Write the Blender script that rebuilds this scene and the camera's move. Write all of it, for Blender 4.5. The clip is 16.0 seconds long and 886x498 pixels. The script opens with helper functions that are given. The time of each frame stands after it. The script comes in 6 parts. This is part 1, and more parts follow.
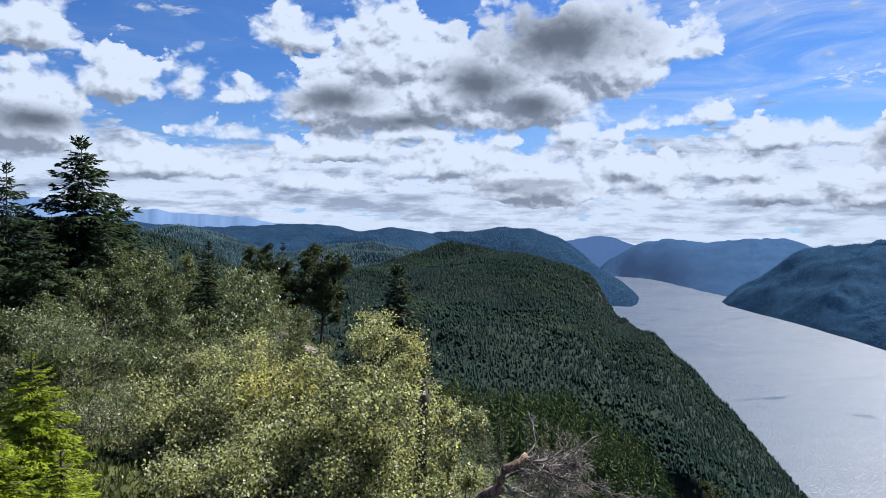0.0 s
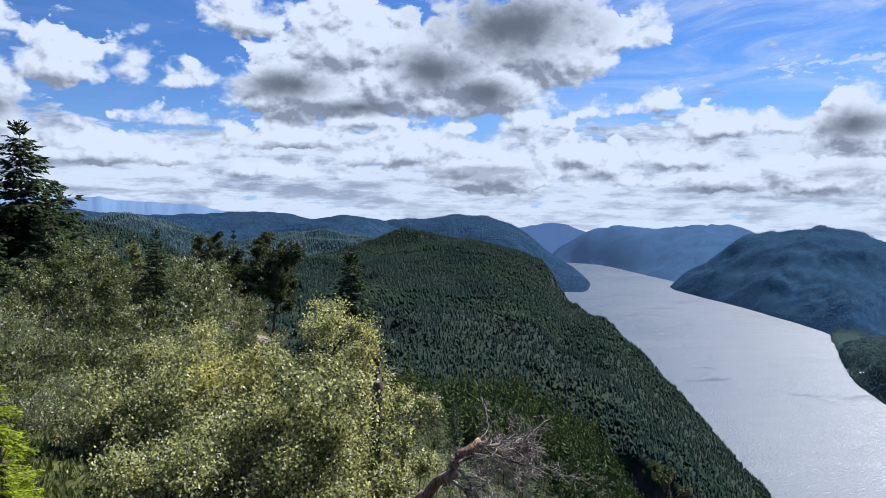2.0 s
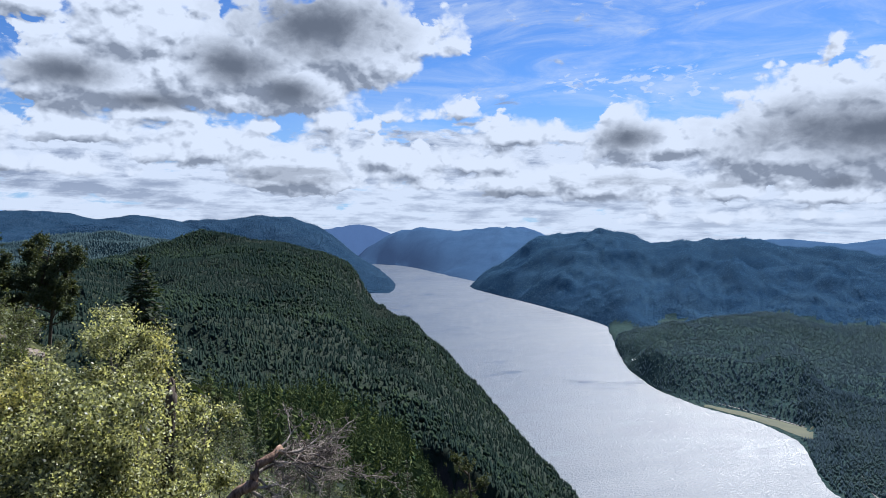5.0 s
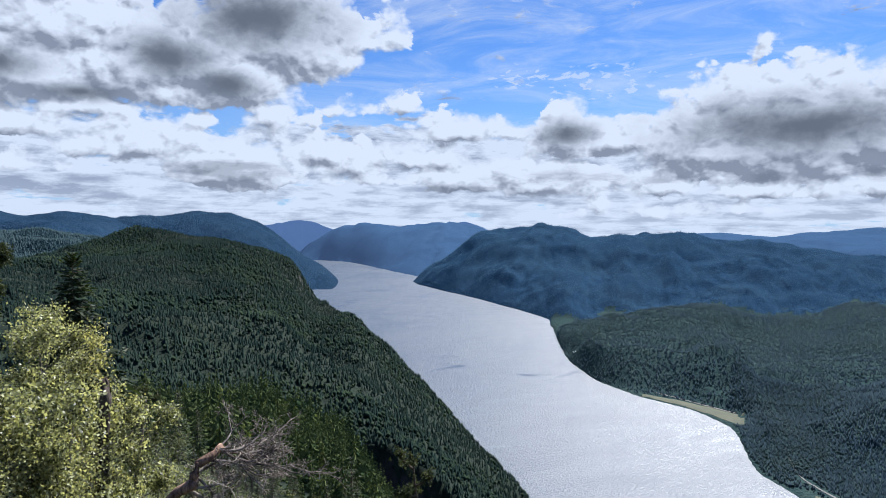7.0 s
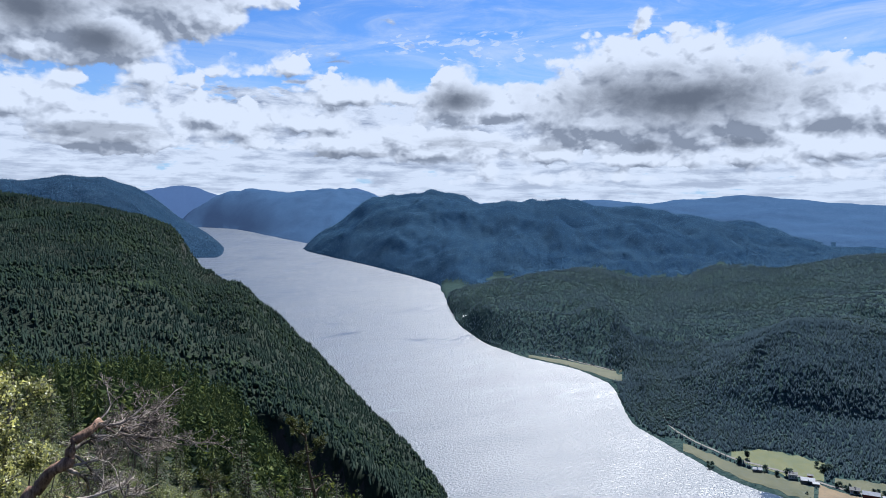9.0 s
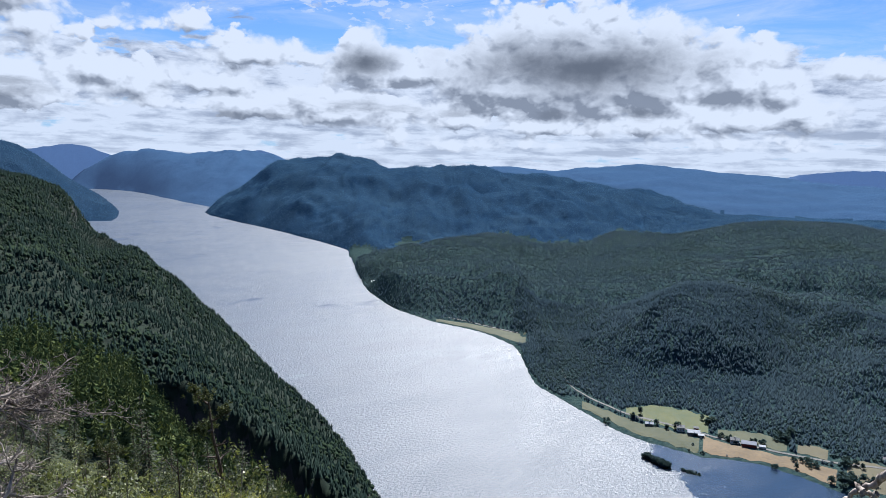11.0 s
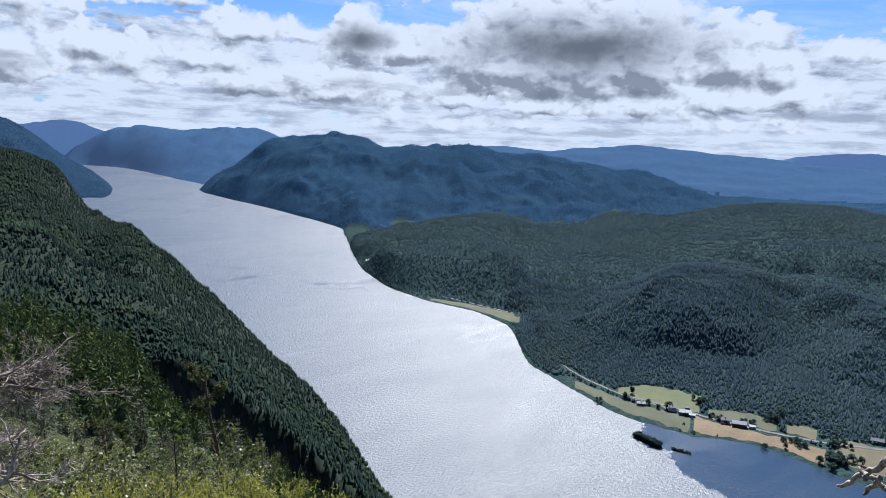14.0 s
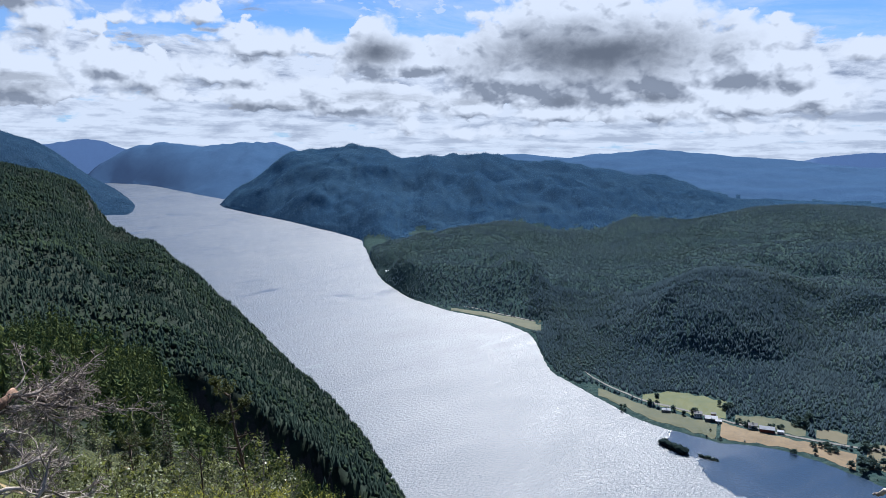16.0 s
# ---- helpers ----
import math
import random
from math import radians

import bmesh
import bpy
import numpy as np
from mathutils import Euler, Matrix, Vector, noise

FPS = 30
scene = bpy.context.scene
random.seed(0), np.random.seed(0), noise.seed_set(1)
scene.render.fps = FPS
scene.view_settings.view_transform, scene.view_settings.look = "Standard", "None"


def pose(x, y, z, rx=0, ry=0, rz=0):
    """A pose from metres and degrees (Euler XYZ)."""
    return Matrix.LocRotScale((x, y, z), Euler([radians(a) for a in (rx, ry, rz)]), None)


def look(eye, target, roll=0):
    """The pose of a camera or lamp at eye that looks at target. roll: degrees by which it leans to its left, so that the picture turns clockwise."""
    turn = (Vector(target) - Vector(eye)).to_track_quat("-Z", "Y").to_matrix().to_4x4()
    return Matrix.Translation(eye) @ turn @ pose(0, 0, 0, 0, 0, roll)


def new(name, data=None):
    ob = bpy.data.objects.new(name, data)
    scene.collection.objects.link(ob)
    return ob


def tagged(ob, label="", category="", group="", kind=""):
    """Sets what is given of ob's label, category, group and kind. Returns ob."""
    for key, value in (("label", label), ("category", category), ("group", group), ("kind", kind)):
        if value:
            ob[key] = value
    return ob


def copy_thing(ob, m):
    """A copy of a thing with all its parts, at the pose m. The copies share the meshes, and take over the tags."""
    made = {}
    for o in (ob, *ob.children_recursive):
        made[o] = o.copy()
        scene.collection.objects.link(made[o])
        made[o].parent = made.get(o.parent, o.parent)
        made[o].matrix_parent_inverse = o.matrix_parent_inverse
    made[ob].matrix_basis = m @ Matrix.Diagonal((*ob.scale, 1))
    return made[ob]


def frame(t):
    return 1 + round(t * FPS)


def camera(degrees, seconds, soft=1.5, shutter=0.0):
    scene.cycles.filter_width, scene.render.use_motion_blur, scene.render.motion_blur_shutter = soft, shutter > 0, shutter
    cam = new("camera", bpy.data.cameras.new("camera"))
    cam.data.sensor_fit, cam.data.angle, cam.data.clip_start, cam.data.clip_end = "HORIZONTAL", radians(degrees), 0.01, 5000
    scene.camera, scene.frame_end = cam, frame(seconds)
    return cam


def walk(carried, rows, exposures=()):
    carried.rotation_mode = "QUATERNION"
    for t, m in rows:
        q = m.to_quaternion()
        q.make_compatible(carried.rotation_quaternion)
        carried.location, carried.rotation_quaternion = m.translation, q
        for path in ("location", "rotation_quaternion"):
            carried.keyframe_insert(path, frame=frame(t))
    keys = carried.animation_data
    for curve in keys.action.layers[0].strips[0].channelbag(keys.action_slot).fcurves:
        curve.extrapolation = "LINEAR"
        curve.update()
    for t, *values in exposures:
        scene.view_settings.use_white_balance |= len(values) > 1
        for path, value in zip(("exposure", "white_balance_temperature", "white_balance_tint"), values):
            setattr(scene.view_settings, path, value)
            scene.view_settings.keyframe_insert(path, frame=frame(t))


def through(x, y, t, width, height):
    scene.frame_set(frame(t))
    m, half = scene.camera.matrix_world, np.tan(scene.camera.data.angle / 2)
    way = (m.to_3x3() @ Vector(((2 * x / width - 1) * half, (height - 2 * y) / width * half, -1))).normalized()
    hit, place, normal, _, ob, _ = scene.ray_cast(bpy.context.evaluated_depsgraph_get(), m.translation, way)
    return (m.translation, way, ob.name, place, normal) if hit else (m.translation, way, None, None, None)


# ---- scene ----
cam = camera(63.85, 16.0, soft=0.5)

# seconds, eye (lake surface is z = 0), tilt, lean and turn in degrees
PATH = (
    (0.0, 0.000, 0.000, 250.000, 89.00, 0.00, 0.00),
    (0.5, 0.003, 0.000, 250.000, 88.47, -0.05, -0.06),
    (1.0, 0.005, 0.000, 250.000, 88.10, 0.02, -0.47),
    (1.5, 0.007, 0.000, 250.000, 87.95, 0.10, -1.59),
    (2.0, 0.010, 0.000, 250.000, 87.97, 0.21, -3.72),
    (2.5, 0.015, 0.000, 250.000, 88.14, 0.19, -6.01),
    (3.0, 0.020, 0.000, 250.000, 88.37, 0.15, -8.15),
    (3.5, 0.025, 0.000, 250.000, 88.53, 0.09, -10.31),
    (4.0, 0.030, 0.000, 250.000, 88.48, -0.09, -12.79),
    (4.5, 0.035, 0.000, 250.000, 88.25, -0.10, -16.05),
    (5.0, 0.040, 0.000, 250.000, 88.09, -0.04, -19.26),
    (7.5, 0.040, 0.000, 249.981, 87.48, 0.09, -24.52),
    (8.0, 0.040, 0.000, 249.977, 87.00, -0.06, -25.85),
    (8.5, 0.040, 0.000, 249.973, 86.20, -0.08, -28.66),
    (9.0, 0.040, 0.000, 249.969, 85.00, -0.12, -32.59),
    (9.5, 0.040, 0.000, 249.965, 83.79, -0.19, -36.16),
    (10.0, 0.040, 0.000, 249.966, 82.86, -0.36, -38.62),
    (12.5, 0.045, 0.000, 249.970, 81.68, -1.53, -40.22),
    (13.0, 0.050, 0.000, 249.972, 81.17, -1.65, -40.31),
    (13.5, 0.030, 0.025, 249.975, 80.73, -1.78, -40.28),
    (14.0, 0.010, 0.050, 249.977, 80.63, -1.69, -40.23),
    (14.5, 0.000, 0.060, 249.980, 80.83, -1.57, -40.05),
    (15.0, 0.000, 0.060, 249.983, 81.04, -1.22, -39.86),
    (15.5, 0.000, 0.060, 249.987, 81.21, -0.72, -39.47),
    (16.0, 0.000, 0.060, 249.990, 81.37, -0.22, -38.89),
)
walk(cam, [(t, pose(*p)) for t, *p in PATH])

EYE = 250.0
SUN_AZ, SUN_EL = 50.0, 46.0          # degrees, azimuth to the right of +y

# ---------------------------------------------------------------- world and sun
scene.view_settings.exposure = 1.2
scene.view_settings.use_white_balance = True
scene.view_settings.white_balance_temperature = 5900


class Nodes:
    """Short hand for building node trees."""

    def __init__(self, tree):
        self.t = tree
        self.t.nodes.clear()

    def n(self, kind):
        return self.t.nodes.new(kind)

    def put(self, sock, value):
        if hasattr(value, "links"):
            self.t.links.new(value, sock)
        elif value is not None:
            sock.default_value = value

    def m(self, op, a, b=None, c=None, clamp=False):
        node = self.t.nodes.new("ShaderNodeMath")
        node.operation, node.use_clamp = op, clamp
        for s, v in zip(node.inputs, (a, b, c)):
            self.put(s, v)
        return node.outputs[0]

    def v(self, op, a, b=None):
        node = self.t.nodes.new("ShaderNodeVectorMath")
        node.operation = op
        self.put(node.inputs[0], a)
        if b is not None:
            self.put(node.inputs[3 if op == "SCALE" else 1], b)
        return node.outputs["Value"] if op in ("LENGTH", "DOT_PRODUCT") else node.outputs[0]

    def noise(self, vec, scale, detail=4.0, rough=0.55, distort=0.0, color=False):
        node = self.t.nodes.new("ShaderNodeTexNoise")
        self.put(node.inputs["Vector"], vec)
        self.put(node.inputs["Scale"], scale)
        self.put(node.inputs["Detail"], detail)
        self.put(node.inputs["Roughness"], rough)
        self.put(node.inputs["Distortion"], distort)
        return node.outputs["Color" if color else "Fac"]

    def ramp(self, fac, lo, hi, a=0.0, b=1.0, smooth=True):
        node = self.t.nodes.new("ShaderNodeMapRange")
        node.interpolation_type = "SMOOTHSTEP" if smooth else "LINEAR"
        for s, v in zip(node.inputs, (fac, lo, hi, a, b)):
            self.put(s, v)
        return node.outputs[0]

    def mix(self, fac, a, b, blend="MIX"):
        node = self.t.nodes.new("ShaderNodeMix")
        node.data_type, node.blend_type = "RGBA", blend
        self.put(node.inputs["Factor"], fac)
        for s, v in ((node.inputs[6], a), (node.inputs[7], b)):
            self.put(s, (*v, 1.0) if isinstance(v, tuple) and len(v) == 3 else v)
        return node.outputs[2]

    def comb(self, x, y, z):
        node = self.t.nodes.new("ShaderNodeCombineXYZ")
        for s, v in zip(node.inputs, (x, y, z)):
            self.put(s, v)
        return node.outputs[0]

    def sep(self, vec):
        node = self.t.nodes.new("ShaderNodeSeparateXYZ")
        self.put(node.inputs[0], vec)
        return node.outputs


# cumulus heaps: azimuth, elevation of the base, half width, height above the base (degrees)
HEAPS_WEST = (
    (-6.5, 9.8, 6.9, 4.7), (0.5, 10.6, 5.0, 6.0), (-4.3, 13.3, 5.2, 5.4), (-11.8, 15.1, 3.5, 2.2), (6.6, 11.0, 6.7, 7.1), (12.3, 13.0, 5.6, 6.5), (18.4, 13.7, 2.4, 2.0),
    (20.0, 14.3, 1.3, 2.1), (6.6, 9.4, 3.8, 2.2), (10.6, 7.9, 3.3, 2.0), (4.6, 7.4, 2.0, 0.9), (-2.9, 8.2, 5.2, 1.8), (-30.3, 13.8, 3.4, 2.9),
    (-30.2, 7.3, 4.3, 5.3), (-24.2, 10.8, 3.4, 2.6), (-19.8, 11.3, 1.9, 2.4), (-15.7, 10.7, 2.2, 1.3), (-16.5, 7.7, 3.8, 0.9), (-20.0, 5.0, 5.5, 2.0),
)
HEAPS_EAST = (
    (15.8, 8.5, 1.4, 0.9), (18.0, 8.6, 1.4, 0.7), (21.0, 8.9, 1.5, 1.4), (25.7, 6.9, 5.4, 1.8), (33.7, 5.9, 3.1, 3.5), (49.2, 5.0, 9.7, 7.2),
    (44.0, 5.0, 5.3, 4.7), (55.4, 5.1, 6.0, 5.7), (61.8, 5.2, 4.2, 4.3), (37.7, 5.9, 4.0, 2.7), (64.9, 4.4, 2.4, 2.4), (68.8, 6.0, 2.6, 1.2), (72.1, 6.0, 2.2, 1.5),
)
HEAPS_LOW = (
    (-22.6, 5.2, 5.4, 2.1), (-16.1, 5.1, 4.6, 1.4), (-7.4, 6.5, 5.8, 1.8), (0.7, 5.4, 6.3, 2.7), (7.9, 4.8, 6.7, 2.3), (14.9, 5.0, 4.7, 1.8), (22.3, 4.8, 5.1, 1.6),
    (29.3, 3.8, 3.8, 2.0), (-10.1, 4.0, 5.3, 1.0), (17.4, 3.2, 5.0, 1.0), (7.6, 3.6, 5.2, 3.3), (16.2, 4.1, 5.1, 1.9), (26.2, 3.0, 4.8, 2.0), (32.4, 2.8, 4.9, 2.7),
    (40.5, 2.5, 3.6, 1.8), (48.0, 2.1, 3.5, 1.8), (55.5, 2.1, 4.0, 2.1), (62.0, 2.7, 3.6, 2.6), (66.5, 2.8, 2.7, 2.3), (61.3, 0.9, 5.2, 1.1), (41.4, 0.6, 6.7, 1.1),
)
# grey undersides of the heaps: azimuth, elevation, half width, half height
UNDERSIDES = (
    (9.3, 15.2, 8.2, 3.4), (3.0, 12.2, 4.6, 2.4), (-8.5, 10.8, 4.8, 1.6), (7.2, 10.4, 3.2, 1.5), (-29.6, 8.2, 4.6, 1.3),
    (33.7, 6.7, 2.9, 1.4), (50.4, 6.7, 11.5, 2.8), (-3.0, 9.2, 3.6, 0.9),
)
# grey bars of the broken layer
BARS = (
    (32.0, 3.4, 5.2, 0.75), (40.3, 3.1, 3.4, 0.55), (7.4, 3.5, 7.0, 0.9), (-2.5, 3.1, 3.7, 0.45), (22.7, 2.4, 5.0, 0.45), (55.5, 3.1, 3.2, 0.85),
    (48.2, 3.0, 2.1, 0.7), (69.3, 1.7, 3.4, 0.6), (6.6, 4.2, 5.0, 0.6), (-24.0, 4.4, 5.0, 0.7),
)


def make_world():
    world = bpy.data.worlds.new("sky")
    scene.world = world
    world.use_nodes = True
    k = Nodes(world.node_tree)
    sky = k.n("ShaderNodeTexSky")
    sky.sky_type, sky.sun_disc = "NISHITA", False
    sky.sun_elevation, sky.sun_rotation = radians(SUN_EL), radians(SUN_AZ)
    sky.altitude, sky.air_density, sky.dust_density, sky.ozone_density = 600.0, 1.0, 0.6, 2.0
    d = k.n("ShaderNodeTexCoord").outputs["Generated"]
    x, y, z = k.sep(d)
    az = k.m("MULTIPLY", k.m("ARCTAN2", x, y), 57.29578)
    el = k.m("MULTIPLY", k.m("ARCSINE", z), 57.29578)

    def heap_field(heaps, az, el):
        """Degrees inside the nearest heap: domed above its base, nearly flat below."""
        best = None
        for a, e, ra, re in heaps:
            u = k.m("MULTIPLY", k.m("SUBTRACT", az, a), 1.0 / ra)
            h = k.m("SUBTRACT", el, e)
            w = k.m("MAXIMUM", k.m("MULTIPLY", h, 1.0 / re), k.m("MULTIPLY", h, -2.6 / re))
            s = k.m("MULTIPLY", k.m("SUBTRACT", 1.0, k.v("LENGTH", k.comb(u, w, 0.0))), min(ra, re, 4.5) * 0.8)
            best = s if best is None else k.m("SMOOTH_MAX", best, s, 0.25)
        return best

    def patches(spots, az, el):
        best = None
        for a, e, ra, re in spots:
            u = k.m("MULTIPLY", k.m("SUBTRACT", az, a), 1.0 / ra)
            w = k.m("MULTIPLY", k.m("SUBTRACT", el, e), 1.0 / re)
            s = k.m("SUBTRACT", 1.0, k.v("LENGTH", k.comb(u, w, 0.0)))
            best = s if best is None else k.m("SMOOTH_MAX", best, s, 0.15)
        return best

    def billows(az, el, detail):
        q = k.comb(k.m("MULTIPLY", az, 0.1), k.m("MULTIPLY", el, 0.14), 0.0)
        warp = k.v("SCALE", k.v("SUBTRACT", k.noise(q, 4.0, 4, 0.55, color=True), (0.5, 0.5, 0.5)), 0.16)
        q = k.v("ADD", q, warp)
        soft = k.m("SUBTRACT", k.noise(q, 3.4, detail, 0.60), 0.5)
        cell = k.n("ShaderNodeTexVoronoi")
        cell.feature, cell.voronoi_dimensions = "SMOOTH_F1", "2D"
        k.put(cell.inputs["Vector"], q)
        for key, value in (("Scale", 5.0), ("Detail", 2.0), ("Roughness", 0.5), ("Lacunarity", 2.2), ("Smoothness", 0.6)):
            k.put(cell.inputs[key], value)
        return k.m("ADD", k.m("MULTIPLY", soft, 3.0), k.m("MULTIPLY", k.m("SUBTRACT", 0.90, cell.outputs["Distance"]), 1.0)), soft

    heaps = HEAPS_WEST + HEAPS_EAST + HEAPS_LOW
    bulge, puff = billows(az, el, 10)
    inside = heap_field(heaps, az, el)
    field = k.m("ADD", inside, bulge)
    az2, el2 = k.m("ADD", az, 0.35), k.m("ADD", el, 0.60)
    bulge1, _ = billows(az, el, 3.5)
    bulge2, _ = billows(az2, el2, 3.5)
    over = k.m("ADD", heap_field(heaps, az2, el2), bulge2)
    fray = k.ramp(k.noise(k.comb(k.m("MULTIPLY", az, 0.12), k.m("MULTIPLY", el, 0.12), 5.0), 2.0, 2, 0.5), 0.38, 0.62, 0.25, 1.1)
    heap = k.m("POWER", k.ramp(k.m("DIVIDE", field, fray), 0.0, 1.0), 0.8)
    relief = k.m("SUBTRACT", over, k.m("ADD", inside, bulge1))
    depth = k.ramp(k.m("ADD", k.m("MULTIPLY", k.m("MINIMUM", over, 2.6), 0.17), k.m("MULTIPLY", relief, 0.85)), 0.02, 1.20, smooth=False)
    under = k.ramp(k.m("ADD", patches(UNDERSIDES, az, el), k.m("ADD", k.m("MULTIPLY", bulge, 0.10), k.m("MULTIPLY", puff, 0.7))), -0.12, 1.0)

    # the broken layer that runs out to the horizon
    def deck(lift):
        zz = k.m("ADD", k.m("MAXIMUM", z, -0.05), 0.10 + lift)
        p = k.comb(k.m("DIVIDE", x, zz), k.m("DIVIDE", y, zz), 0.0)
        flat = k.noise(p, 1.0, 9, 0.63, 0.35)
        heapy = k.noise(k.comb(k.m("MULTIPLY", az, 0.10), k.m("MULTIPLY", k.m("ADD", el, 57.3 * lift), 0.30), 7.0), 2.7, 9, 0.63, 0.5)
        return k.m("ADD", k.m("MULTIPLY", flat, 0.55), k.m("MULTIPLY", heapy, 0.45))

    lay, above, below = deck(0.0), deck(0.013), deck(-0.011)
    cover = k.m("ADD", k.ramp(el, 5.2, 9.5, 0.125, -0.11), k.ramp(el, 9.0, 22.0, 0.0, 0.05))
    edge = k.m("ADD", lay, cover)
    layer = k.ramp(edge, 0.475, 0.55)
    bar = k.ramp(k.m("ADD", patches(BARS, az, el), k.m("MULTIPLY", k.m("SUBTRACT", lay, 0.5), 5.0)), 0.0, 1.0)
    lshade = k.ramp(k.m("ADD", k.m("MULTIPLY", k.m("SUBTRACT", above, below), 2.8), k.m("MULTIPLY", k.m("SUBTRACT", lay, 0.5), 1.3)), -0.12, 0.36, smooth=False)
    lshade = k.m("MAXIMUM", lshade, k.m("MULTIPLY", bar, 0.95))
    under = k.m("MAXIMUM", under, k.m("MULTIPLY", bar, 0.5))

    # thin high veil and small ripples
    c = k.comb(k.m("ADD", k.m("MULTIPLY", az, 0.05), k.m("MULTIPLY", el, -0.06)), k.m("MULTIPLY", el, 0.22), 3.0)
    streak = k.m("MULTIPLY", k.ramp(k.noise(c, 1.9, 9, 0.66, 0.8), 0.36, 0.80), 0.62)
    streak = k.m("MULTIPLY", streak, k.ramp(az, 6.0, 20.0, 0.12, 1.0))
    fleck = k.noise(k.comb(k.m("MULTIPLY", az, 0.9), k.m("MULTIPLY", el, 2.2), 1.0), 1.0, 4, 0.55, 0.4)
    flock = patches(((36.5, 10.6, 7.0, 2.0), (30.0, 11.2, 4.0, 1.4)), az, el)
    fleck = k.m("MULTIPLY", k.ramp(k.m("ADD", fleck, k.m("MULTIPLY", k.m("MINIMUM", flock, 0.4), 0.22)), 0.58, 0.72), k.ramp(flock, 0.0, 0.5))
    streak = k.m("MAXIMUM", streak, k.m("MULTIPLY", fleck, 0.7))

    blue = k.mix(1.0, sky.outputs[0], SKY_TINT, "MULTIPLY")
    white = (0.86, 0.92, 1.03)
    col = k.mix(streak, blue, (0.78, 0.86, 0.98))
    lcol = k.mix(lshade, (0.80, 0.87, 1.00), (0.32, 0.380, 0.51))
    haze = k.ramp(el, -1.0, 5.0, 0.45, 0.0)
    lcol = k.mix(haze, lcol, (0.78, 0.86, 0.98))
    low = k.mix(k.ramp(el, 0.0, 13.0, 0.60, 0.0), col, (0.50, 0.72, 1.0))
    col = k.mix(layer, low, lcol)
    hcol = k.mix(depth, white, (0.30, 0.34, 0.42))
    hcol = k.mix(under, hcol, (0.165, 0.190, 0.240))
    col = k.mix(heap, col, hcol)
    bg = k.n("ShaderNodeBackground")
    k.put(bg.inputs[0], col)
    bg.inputs[1].default_value = 0.385
    out = k.n("ShaderNodeOutputWorld")
    k.t.links.new(bg.outputs[0], out.inputs[0])


SKY_TINT = (0.050, 0.078, 0.122)
make_world()

sun = new("sun", bpy.data.lights.new("sun", "SUN"))
sun.data.energy, sun.data.angle, sun.data.color = 5.0, radians(0.53), (1.0, 0.95, 0.87)
sun.matrix_world = look((0, 0, 600), (-math.sin(radians(SUN_AZ)) * math.cos(radians(SUN_EL)) * 100,
                                      -math.cos(radians(SUN_AZ)) * math.cos(radians(SUN_EL)) * 100,
                                      600 - math.sin(radians(SUN_EL)) * 100))


# ---------------------------------------------------------------- materials
def material(name):
    mat = bpy.data.materials.new(name)
    mat.use_nodes = True
    k = Nodes(mat.node_tree)
    bsdf = k.n("ShaderNodeBsdfPrincipled")
    out = k.n("ShaderNodeOutputMaterial")
    k.t.links.new(bsdf.outputs[0], out.inputs[0])
    return mat, k, bsdf, out


def bump(k, bsdf, height, strength, distance):
    node = k.n("ShaderNodeBump")
    node.inputs["Strength"].default_value, node.inputs["Distance"].default_value = strength, distance
    k.put(node.inputs["Height"], height)
    k.t.links.new(node.outputs[0], bsdf.inputs["Normal"])


def place(k):
    return k.n("ShaderNodeNewGeometry").outputs["Position"]


def island(k):
    return k.n("ShaderNodeNewGeometry").outputs["Random Per Island"]


def surface(name, dark, light, scale, rough=0.85, fine=8.0, relief=0.3, depth=0.02, spec=0.3, metallic=0.0):
    """A surface with a coarse and a fine variation between two colours."""
    mat, k, bsdf, _ = material(name)
    p = place(k)
    a = k.noise(p, scale, 5, 0.6)
    b = k.noise(p, scale * fine, 4, 0.6)
    f = k.ramp(k.m("ADD", k.m("MULTIPLY", a, 0.6), k.m("MULTIPLY", b, 0.4)), 0.34, 0.66)
    k.put(bsdf.inputs["Base Color"], k.mix(f, dark, light))
    k.put(bsdf.inputs["Roughness"], k.ramp(b, 0.3, 0.7, rough - 0.08, min(1.0, rough + 0.08)))
    bsdf.inputs["Specular IOR Level"].default_value = spec
    bsdf.inputs["Metallic"].default_value = metallic
    bump(k, bsdf, b, relief, depth)
    return mat


